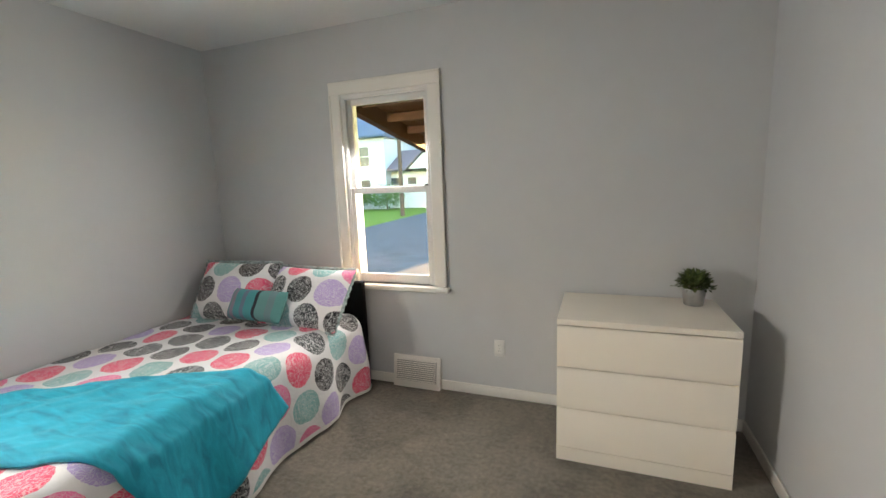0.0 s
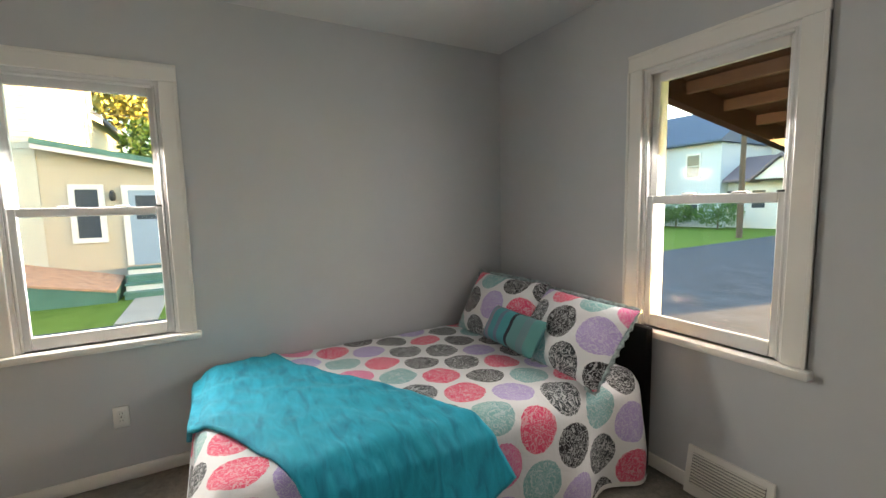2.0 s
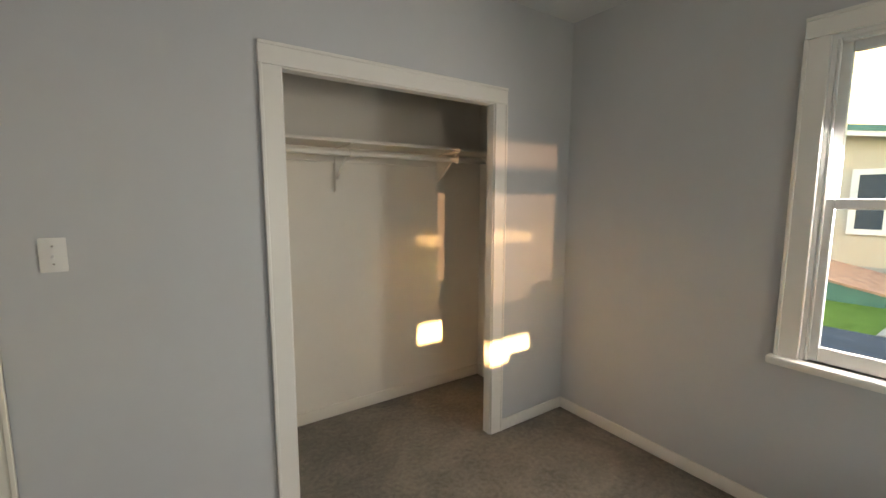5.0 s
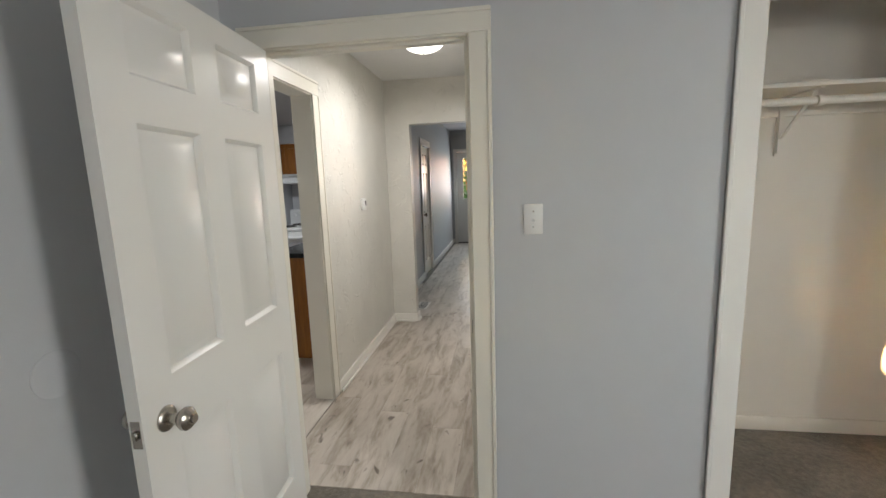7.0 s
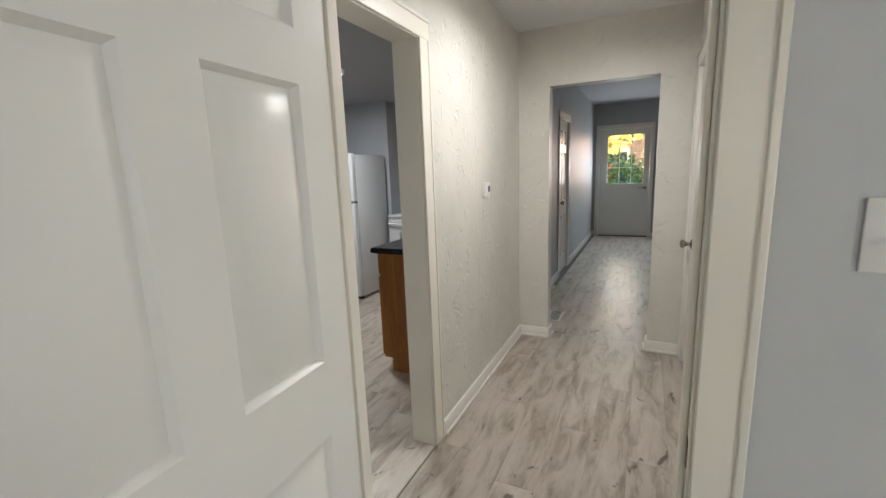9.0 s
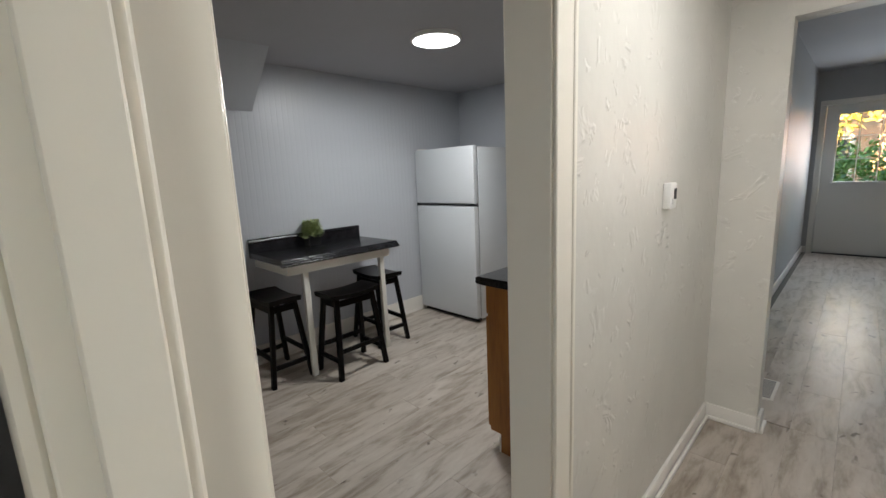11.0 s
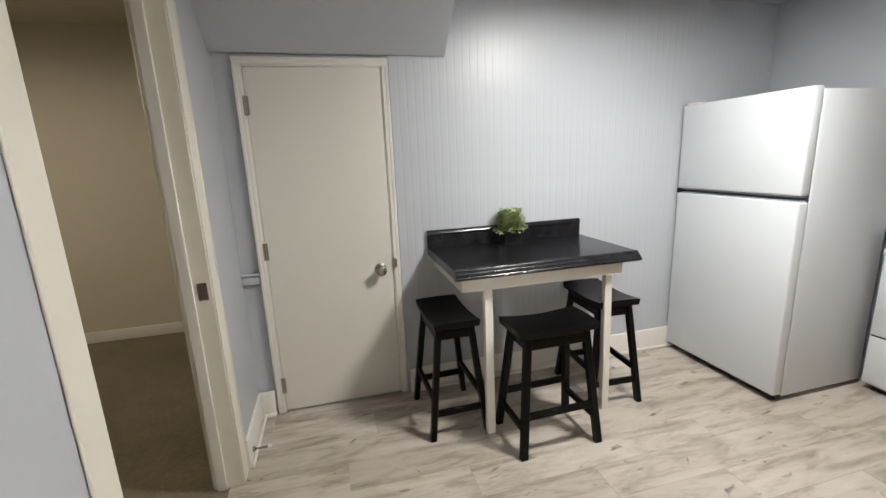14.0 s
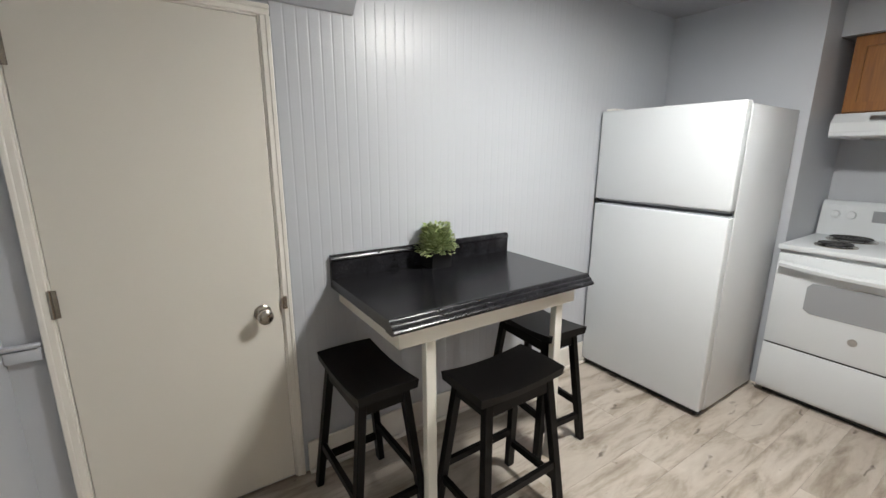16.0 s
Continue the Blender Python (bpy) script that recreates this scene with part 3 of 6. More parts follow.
def panelled_leaf(w, h, t, cols, rows):
    """A door leaf in x 0..w, y 0..t, z 0..h with raised panels pressed into both faces."""
    bm = bmesh.new()
    xs = sorted({0, w, *[c for p in cols for c in p]})
    zs = sorted({0, h, *[c for p in rows for c in p]})

    def quad(y, flip, *pts):
        f = [bm.verts.new((a, y[i], b)) for i, (a, b) in enumerate(pts)]
        bm.faces.new(f[::-1] if flip else f)
    for y0, s, flip in ((0.0, 1, False), (t, -1, True)):
        for x0, x1 in zip(xs, xs[1:]):
            for z0, z1 in zip(zs, zs[1:]):
                if (x0, x1) in cols and (z0, z1) in rows:
                    rings = []
                    for inset, dep in ((0, 0), (0.004, 0.004), (0.011, 0.0165), (0.017, 0.0165), (0.041, 0.001)):
                        rings.append(([(x0 + inset, z0 + inset), (x1 - inset, z0 + inset), (x1 - inset, z1 - inset), (x0 + inset, z1 - inset)], y0 + s * dep))
                    for (a, ya), (b, yb) in zip(rings, rings[1:]):
                        for i in range(4):
                            j = (i + 1) % 4
                            quad((ya, ya, yb, yb), flip, a[i], a[j], b[j], b[i])
                    quad((rings[-1][1],) * 4, flip, *rings[-1][0])
                else:
                    quad((y0,) * 4, flip, (x0, z0), (x1, z0), (x1, z1), (x0, z1))
    for a, b in (((0, 0), (w, 0)), ((w, 0), (w, h)), ((w, h), (0, h)), ((0, h), (0, 0))):
        v = [bm.verts.new(c) for c in ((a[0], 0, a[1]), (a[0], t, a[1]), (b[0], t, b[1]), (b[0], 0, b[1]))]
        bm.faces.new(v)
    bmesh.ops.remove_doubles(bm, verts=bm.verts, dist=0.0002)
    bmesh.ops.recalc_face_normals(bm, faces=bm.faces)
    return bm


def knob(parent, x, z, y, s, lock=False):
    """A round knob on its rose, standing out along y by sign s."""
    pr = ((0.033, 0), (0.033, 0.004), (0.028, 0.009), (0.013, 0.012), (0.012, 0.032), (0.022, 0.040), (0.029, 0.050), (0.029, 0.060), (0.020, 0.069), (0.008, 0.071))
    kn = part("knob", lathe([(r, s * d) for r, d in pr], 28, (x, y, z), "Y"), NICKEL, parent, "brushed nickel door knob")
    if lock:
        part("key_cylinder", lathe([(0.011, s * 0.068), (0.011, s * 0.078)], 16, (x, y, z), "Y"), NICKEL, kn)
    return kn


def hinge(parent, x, y, z):
    hg = part("hinge", lathe(((0.007, -0.045), (0.007, 0.045)), 10, (x, y, z)), NICKEL, parent, "dull steel butt hinge")
    part("hinge_leaf", box(x - 0.004, x + 0.018, y - 0.003, y, z - 0.045, z + 0.045, bevel=0.001, seg=1), NICKEL, hg)


# bedroom door, open against the east side; local x runs from the hinge
b_trim, _ = door_trim("trim", "Y", ((BY0, 1), (HY1, -1)), HY1, BY0, 0.590, 1.445, 1.99, 0.07, "cream white painted bedroom door frame", CREAM)
stop_strips(b_trim, "Y", -0.945, 0.590, 1.445, 1.99, CREAM)
part("strike_plate", box(0.609, 0.612, -0.925, -0.908, 0.82, 0.88), NICKEL, b_trim, "small steel strike plate")
d1 = thing("door_1", pose(1.420, -0.872, 0.012, 0, 0, 93.8), "open white six-panel bedroom door with a nickel knob", "door", kind="structure")
COLS = [(0.102, 0.338), (0.460, 0.695)]
ROWS = [(0.20, 0.768), (0.958, 1.588), (1.698, 1.875)]
leaf = part("door_leaf", panelled_leaf(0.808, 1.95, 0.035, COLS, ROWS), DOORW, d1)
knob(d1, 0.733, 0.855, 0.035, 1, True)
knob(d1, 0.733, 0.855, 0.0, -1)
part("latch_plate", box(0.8075, 0.8095, 0.006, 0.029, 0.82, 0.89), NICKEL, d1, "steel latch face plate")
part("latch_bolt", box(0.809, 0.818, 0.011, 0.024, 0.845, 0.865, bevel=0.002, seg=1), NICKEL, d1)
for z in (0.2, 1.0, 1.75):
    hinge(d1, -0.004, -0.004, z)

# closet opening
door_trim("trim_closet", "Y", ((BY0, 1),), HY1, BY0, -1.585, -0.38, 2.035, 0.078, "white painted closet frame without doors")
# kitchen opening from the hall
door_trim("trim_kitchen_opening", "X", ((HX1, -1),), HX1, KX0, -1.815, -1.075, 2.01, 0.075, "cream painted frame of the kitchen opening", CREAM)
# doorway from the kitchen to the carpeted room
bt, _ = door_trim("trim_back_room", "Y", ((KY1, -1), (KY1 + 0.12, 1)), KY1, KY1 + 0.12, 2.95, 3.845, 2.0, 0.078, "cream painted doorway frame beside the kitchen", CREAM, t=0.006)
stop_strips(bt, "Y", KY1 + 0.085, 2.95, 3.845, 2.0, TRIM)
part("strike_plate", box(3.822, 3.825, KY1 + 0.015, KY1 + 0.05, 0.87, 0.94), NICKEL, bt, "small steel strike plate")

# flat door under the stairs; local x runs along -Y from its hinge side
door_trim("trim_stair_door", "X", ((KX1, -1),), KX1 - 0.003, KX1 + 0.10, -1.897, -1.193, 1.877, 0.020, "narrow cream frame of the low door")
d2 = thing("door_2", pose(KX1 - 0.004, -1.2145, 0.012, 0, 0, -90), "closed flat white door under the stairs", "door", kind="structure")
part("door_leaf", box(0, 0.661, 0.0, 0.035, 0, 1.843, bevel=0.003, seg=1), DOORF, d2)
knob(d2, 0.590, 0.775, 0.0, -1)
for z in (0.16, 0.93, 1.66):
    hinge(d2, -0.004, -0.008, z)
part("strike_plate", box(0.6645, 0.682, -0.014, -0.010, 0.78, 0.83), NICKEL, d2, "small steel strike plate")

# door in the hall's west wall
door_trim("trim_hall_door", "X", ((HX0, 1),), HX0 - 0.12, HX0, -3.36, -2.56, 2.03, 0.07, "white painted hall door frame")
d3 = thing("door_3", pose(HX0 - 0.012, -3.335, 0.012, 0, 0, 90), "closed white six-panel hall door", "door", kind="structure")
part("door_leaf", panelled_leaf(0.75, 1.985, 0.035, [(0.12, 0.335), (0.415, 0.63)], ROWS), DOORW, d3)
knob(d3, 0.07, 0.86, 0.0, -1)

# door in the living room's east wall
door_trim("trim_living_door", "X", ((LX1, -1),), LX1, KX0, -6.20, -5.50, 2.03, 0.07, "white painted living room door frame")
d4 = thing("door_4", pose(LX1 + 0.02, -5.522, 0.012, 0, 0, -90), "closed white living room side door", "door", kind="structure")
part("door_leaf", panelled_leaf(0.655, 1.985, 0.035, [(0.10, 0.29), (0.365, 0.555)], ROWS), DOORW, d4)
knob(d4, 0.07, 0.95, 0.0, -1)

# front door with nine small panes
door_trim("trim_front_door", "Y", ((LY0, 1),), LY0 - 0.16, LY0, 0.635, 1.585, 2.15, 0.05, "white painted front door frame")
d5 = thing("door_5", pose(1.562, LY0 - 0.03, 0.014, 0, 0, 180), "closed white front door with a nine-pane window", "door", kind="structure")
part("door_leaf", wall_bm("Y", 0, 0.04, 0, 0.904, 0, 2.112, [(0.145, 0.800, 1.045, 1.985)]), DOORW, d5)
PX, PZ = 0.655 / 3, 0.94 / 3
for i in range(3):
    for j in range(3):
        part("pane", box(0.147 + i * PX, 0.143 + (i + 1) * PX, 0.018, 0.022, 1.047 + j * PZ, 1.043 + (j + 1) * PZ), GLASS, d5).visible_shadow = False
for i in (1, 2):
    part("muntin", box(0.145 + i * PX - 0.006, 0.145 + i * PX + 0.006, 0.008, 0.032, 1.045, 1.985), SASH, d5)
    for k in range(3):
        part("muntin", box(0.146 + k * PX + 0.006 * (k > 0), 0.144 + (k + 1) * PX - 0.006, 0.008, 0.032, 1.045 + i * PZ - 0.006, 1.045 + i * PZ + 0.006), SASH, d5)
for x0, x1, z0, z1 in ((0.117, 0.143, 1.017, 2.013), (0.802, 0.828, 1.017, 2.013), (0.143, 0.802, 1.017, 1.043), (0.143, 0.802, 1.987, 2.013)):
    part("glazing_frame", box(x0, x1, -0.008, 0.003, z0, z1, bevel=0.003, seg=1), DOORW, d5)
knob(d5, 0.845, 0.955, 0.0, -1)
part("lever", box(0.73, 0.855, -0.072, -0.056, 0.945, 0.965, bevel=0.005), NICKEL, d5, "nickel door lever")
part("threshold", box(0, 0.904, -0.05, 0.10, -0.013, -0.002), RUBBER, d5)


def window(name, m, half, z0, z1, depth, label, casing=0.087):
    """A sash window in an opening; x along the wall, y outward from the room's wall face."""
    w = thing(name, m, label, "window", kind="structure")
    for bm in casing_bm("Y", 0.0, -1, -half, half, z1, casing, 0.020, z0):
        part("casing", bm, TRIM, w)
    part("window_sill", box(-half - casing - 0.02, half + casing + 0.02, -0.055, 0.05, z0 - 0.038, z0, bevel=0.010), TRIM, w)
    part("outer_sill", prism(((0.05, z0 - 0.02), (depth + 0.04, z0 - 0.05), (depth + 0.04, z0 - 0.02), (0.05, z0 + 0.012)), -half, half, "X"), SASH, w)
    for a0, a1 in ((-half, -half + 0.016), (half - 0.016, half)):
        part("jamb", box(a0, a1, 0.0, depth, z0, z1), SASH, w)
    part("head_jamb", box(-half + 0.016, half - 0.016, 0.0, depth, z1 - 0.018, z1), SASH, w)
    mid = z0 + (z1 - z0) * 0.503
    h = half - 0.017
    for x0, x1 in ((-h, -h + 0.012), (h - 0.012, h)):
        part("stop_bead", box(x0, x1, 0.002, 0.014, z0, z1 - 0.018, bevel=0.003, seg=1), SASH, w)
    part("stop_bead", box(-h + 0.012, h - 0.012, 0.002, 0.034, z1 - 0.032, z1 - 0.018, bevel=0.003, seg=1), SASH, w)
    for nm, y0, y1, b, t, rb, rt in (("upper_sash", 0.046, 0.074, mid - 0.022, z1 - 0.020, 0.044, 0.050), ("lower_sash", 0.015, 0.044, z0 + 0.003, mid + 0.022, 0.066, 0.044)):
        bm = bmesh.new()
        for q in ((-h, -h + 0.040, b, t), (h - 0.040, h, b, t), (-h + 0.040, h - 0.040, b, b + rb), (-h + 0.040, h - 0.040, t - rt, t)):
            bm_box(bm, q[0], q[1], y0, y1, q[2], q[3], bevel=0.004, seg=1)
        s = part(nm, bm, SASH, w)
        g = part("pane", box(-h + 0.034, h - 0.034, y0 + 0.012, y0 + 0.017, b + rb - 0.006, t - rt + 0.006), GLASS, s)
        g.visible_shadow = False
    for x in (-0.13, 0.10):
        lk = part("sash_lock", box(x, x + 0.06, 0.018, 0.042, mid + 0.022, mid + 0.032, bevel=0.003, seg=1), NICKEL, s, "worn metal sash lock")
    part("sash_clip", box(h - 0.045, h - 0.004, 0.016, 0.040, mid + 0.022, mid + 0.031), RUBBER, s)
    return w


window("window_1", pose(-0.638, BY1, 0), 0.337, W1[2], W1[3], 0.18, "white double-hung bedroom window above the bed")
window("window_2", pose(BX0, 0.734, 0, 0, 0, 90), 0.337, W2[2], W2[3], 0.18, "white double-hung bedroom window")
window("window_3", pose(-0.19, LY0, 0, 0, 0, 180), 0.39, W3[2], W3[3], 0.16, "white double-hung living room window", 0.09)


def skirting(name, runs, h, t, label, shoe=False, material=None):
    """Baseboard along wall faces: runs of (axis, face, out, a0, a1)."""
    th = thing(name, Matrix(), label, "baseboard", kind="structure")
    for axis, face, out, a0, a1 in runs:
        lo, hi = sorted((face, face + out * t))
        q = (lo, hi, a0, a1) if axis == "X" else (a0, a1, lo, hi)
        part("board", box(*q, 0.0, h, bevel=0.005, seg=2), material or TRIM, th)
        if shoe:
            lo, hi = sorted((face + out * t, face + out * (t + 0.016)))
            q = (lo, hi, a0, a1) if axis == "X" else (a0, a1, lo, hi)
            part("shoe_moulding", box(*q, 0.0, 0.022, bevel=0.007, seg=2), material or TRIM, th)
    return th


skirting("baseboard", [("Y", BY1, -1, BX0, -0.665), ("Y", BY1, -1, -0.285, BX1), ("X", BX0, 1, BY0 + 0.013, BY1 - 0.013), ("X", BX1, -1, BY0, BY1 - 0.013),
                       ("Y", BY0, 1, BX0, -1.664), ("Y", BY0, 1, -0.301, 0.519)], 0.075, 0.013, "white painted bedroom baseboard")
skirting("baseboard_closet", [("Y", -1.68, 1, -2.10, -0.25), ("X", -2.10, 1, -1.667, HY1), ("X", -0.25, -1, -1.667, HY1)], 0.085, 0.012, "off-white closet baseboard", material=CLOSET)
skirting("baseboard_hall", [("X", HX1, -1, HY0 + 0.015, -1.891), ("Y", HY0, 1, 1.40, HX1), ("X", 1.40, -1, -3.57, HY0 + 0.015), ("Y", HY0, 1, HX0, 0.645), ("X", 0.645, 1, -3.57, HY0 + 0.015),
                            ("X", HX0, 1, -2.49, HY1)], 0.085, 0.015, "cream painted hall baseboard", True)
skirting("baseboard_living", [("X", LX1, -1, -5.43, -3.585), ("X", LX1, -1, LY0 + 0.015, -6.27), ("Y", LY0, 1, 1.64, LX1), ("Y", LY0, 1, 0.115, 0.58), ("Y", LY0, 1, LX0, -0.205), ("Y", -3.57, -1, 1.415, LX1), ("X", LX0, 1, LY0 + 0.015, -3.57)], 0.10, 0.015,
         "white living room baseboard")
skirting("baseboard_kitchen", [("X", KX1, -1, -4.48, -1.935), ("X", KX1, -1, -1.165, KY1), ("Y", KY1, -1, 3.925, KX1 - 0.016), ("Y", KY1, -1, KX0, 2.87)], 0.15, 0.016, "tall white kitchen baseboard with shoe moulding", True)
skirting("baseboard_back_room", [("X", 5.93, -1, -0.96, 2.0), ("Y", -0.96, 1, 3.925, 5.915)], 0.095, 0.014, "cream baseboard of the back room")

# chair rail beside the low door, and the beaded boards of the kitchen wall
cr = thing("chair_rail", (KX1, 0, 0), "short painted chair rail beside the low door", "chair rail", kind="structure")
part("rail", box(-0.016, 0, -1.168, KY1, 0.775, 0.815, bevel=0.006), KITCHEN, cr)
part("rail_band", box(-0.024, 0, -1.168, KY1, 0.820, 0.832, bevel=0.004), KITCHEN, cr)

# ---- bedroom ----
BEDX, BEDL, BEDW, HEAD, TOP = -2.205, 2.02, 1.345, 3.165, 0.555


def bend(d, length, r):
    """A sheet that runs flat for length and then turns down over a rounded edge: distance along, drop."""
    flat = length - r
    if d <= flat:
        return d, 0.0
    a = (d - flat) / r
    if a < math.pi / 2:
        return flat + r * math.sin(a), r * (1 - math.cos(a))
    return length, r + (d - flat - r * math.pi / 2)


def drape(p, q, lift, calm=1.0):
    """Bed cover at p across from the wall and q down from the head."""
    x, dx = bend(p, BEDW, 0.10)
    y, dy = bend(q, BEDL, 0.10)
    drop = math.hypot(dx, dy)
    puff = 0.014 * noise.noise(Vector((p * 4.2, q * 4.2, 3.1))) + 0.008 * noise.noise(Vector((p * 11, q * 11, 7.7)))
    sag = 0.020 * (p / BEDW - 0.45) if p < BEDW else 0.011
    fold = min(1.0, drop / 0.4)
    wave = fold * (0.030 * math.sin(q * 13 + 1.5 * math.sin(q * 4)) + 0.022 * noise.noise(Vector((q * 5, p * 1.5, 1.0))))
    wave = wave * calm + 0.035 * fold * (1 - calm)
    wavf = fold * 0.03 * math.sin(p * 12 + 1.0)
    ox = (lift + wave + 0.05 * fold) if dx > 0.05 else 0.0
    oy = (lift + wavf + 0.03 * fold) if dy > 0.05 else 0.0
    z = TOP + sag + puff + (lift if drop < 0.09 else lift * 0.3) - drop
    return Vector((BEDX + x + ox, HEAD - y - oy, max(z, 0.012 + lift * 0.5)))


def sheet(fn, nu, nv, uvfn):
    """A grid of fn(u, v) over the unit square with metric UVs."""
    bm = bmesh.new()
    layer = bm.loops.layers.uv.new("UVMap")
    g = [[bm.verts.new(fn(i / nu, j / nv)) for j in range(nv + 1)] for i in range(nu + 1)]
    for i in range(nu):
        for j in range(nv):
            f = bm.faces.new((g[i][j], g[i + 1][j], g[i + 1][j + 1], g[i][j + 1]))
            for lp, (a, b) in zip(f.loops, ((i, j), (i + 1, j), (i + 1, j + 1), (i, j + 1))):
                lp[layer].uv = uvfn(a / nu, b / nv)
    bmesh.ops.recalc_face_normals(bm, faces=bm.faces)
    return bm


def thicken(ob, t):
    md = ob.modifiers.new("thickness", "SOLIDIFY")
    md.thickness, md.offset = t, -1
    return ob


bed = thing("bed", (BEDX, 0, 0), "double bed with a low black headboard against the wall", "bed")
part("headboard", box(0.02, 1.36, 3.20, 3.255, 0.0, 0.80, bevel=0.012), BLACKW, bed, "black lacquered headboard")
part("mattress", box(0.02, 1.325, 1.17, 3.185, 0.28, 0.535, bevel=0.05, seg=3), PLASTIC, bed)
part("bed_base", box(0.03, 1.31, 1.18, 3.18, 0.10, 0.28, bevel=0.01), BLACKW, bed)
for x in (0.08, 1.26):
    for y in (1.25, 3.1):
        part("leg", box(x - 0.03, x + 0.03, y - 0.03, y + 0.03, 0, 0.10), BLACKW, bed)

PW, QL = BEDW + 0.50, BEDL + 0.44
duvet = part("duvet", sheet(lambda u, v: drape(u * PW, v * QL, 0.0), 110, 120, lambda u, v: (u * PW, v * QL)), DOTS)
tagged(thicken(duvet, 0.012), "white duvet with purple, pink, teal and black scribbled dots", "duvet")


part("hem_piping", sheet(lambda u, v: drape(PW - 0.022 * u, v * QL, 0.004) + Vector((0.004, 0, 0)), 2, 90, lambda u, v: (u * 0.02, v * QL)), PLASTIC, duvet, "white stitched hem")


def blanket_at(u, v):
    a = Vector((0.0, 1.60)).lerp(Vector((1.56, 0.86)), u)
    b = Vector((0.14, 2.32)).lerp(Vector((1.80, 1.47)), u)
    p = a.lerp(b, v)
    p.y += 0.03 * math.sin(u * 5.0 + 0.6) * (1 - v) + 0.025 * math.sin(u * 9.0)
    return p


blanket = part("throw_blanket", sheet(lambda u, v: drape(*blanket_at(u, v), 0.022, 0.45) + Vector((0, 0, 0.008 * noise.noise(Vector((u * 14, v * 9, 2))) + 0.006 * abs(noise.noise(Vector((u * 9 + v * 16, v * 5 - u * 3, 5)))))), 90, 50, lambda u, v: tuple(blanket_at(u, v))), FLEECE)
if blanket.data.attributes.get("sharp_edge"):
    blanket.data.attributes.remove(blanket.data.attributes["sharp_edge"])
blanket.data.shade_smooth()
tagged(thicken(blanket, 0.016), "teal plush throw blanket laid across the foot of the bed", "blanket")


def cushion_bm(w, h, t, pinch=0.10, flat=2.6, uvscale=None, uvoff=(0, 0)):
    """A stuffed pillow in x and z, thickness along y, with pulled-in sides and pointed corners."""
    bm = bmesh.new()
    layer = bm.loops.layers.uv.new("UVMap")
    k = 22
    for s in (-1, 1):
        g = []
        for i in range(k + 1):
            row = []
            for j in range(k + 1):
                u, v = 2 * i / k - 1, 2 * j / k - 1
                x = u * w / 2 * (1 - pinch * (1 - u * u) * 0 - pinch * 0.5 * (1 - v * v))
                z = v * h / 2 * (1 - pinch * 0.5 * (1 - u * u))
                d = t / 2 * ((1 - abs(u) ** flat) * (1 - abs(v) ** flat)) ** 0.55
                d *= 1 + 0.12 * noise.noise(Vector((x * 9 + uvoff[0] * 7, z * 9, s)))
                row.append(bm.verts.new((x, s * d, z)))
            g.append(row)
        for i in range(k):
            for j in range(k):
                f = bm.faces.new((g[i][j], g[i + 1][j], g[i + 1][j + 1], g[i][j + 1]) if s < 0 else (g[i][j], g[i][j + 1], g[i + 1][j + 1], g[i + 1][j]))
                for lp in f.loops:
                    c = lp.vert.co
                    lp[layer].uv = (c.x / w + 0.5, c.z / h + 0.5) if uvscale is None else (c.x + uvoff[0] + (0.5 if s > 0 else 0), c.z + uvoff[1])
    bmesh.ops.remove_doubles(bm, verts=bm.verts, dist=0.0004)
    bmesh.ops.recalc_face_normals(bm, faces=bm.faces)
    return bm


for x, off, tilt, turn, up in ((-1.80, (0.33, 0.11), -30, 4, 0.745), (-1.16, (1.52, 0.47), -38, -4, 0.735)):
    pl = part("pillow", cushion_bm(0.69, 0.46, 0.21, uvscale=1, uvoff=off), DOTS)
    pl.matrix_basis = pose(x, 2.97, up, tilt, 0, turn)
    tagged(pl, "plump pillow in dotted white cotton leaning on the headboard", "pillow", "pillows on the bed")
    bm = bmesh.new()
    frill = 26
    for sx, ax in ((1, 0), (-1, 0), (0, 1), (0, -1)):
        pts = []
        for i in range(frill + 1):
            c = 2 * i / frill - 1
            wob = 0.010 * math.sin(i * 2.3 + x)
            inn = (sx * 0.328, c * 0.224) if sx else (c * 0.338, ax * 0.215)
            out = (sx * 0.352, c * 0.232) if sx else (c * 0.348, ax * 0.241)
            pts.append((bm.verts.new((inn[0], 0, inn[1])), bm.verts.new((out[0], wob, out[1]))))
        for (a, b), (c2, d) in zip(pts, pts[1:]):
            bm.faces.new((a, b, d, c2))
    fr = thicken(part("ruffle", bm, surf("ruffle_dark_cloth", (0.30, 0.36, 0.36), 0.9, var=0.6, scale=30), pl, "dark teal ruffled edge"), 0.004)

bolster = part("cushion", cushion_bm(0.47, 0.22, 0.15, 0.05, 4.0), STRIPES)
bolster.matrix_basis = pose(-1.43, 2.79, 0.71, -32, 0, -2)
tagged(bolster, "small striped teal cushion with a black band", "cushion")

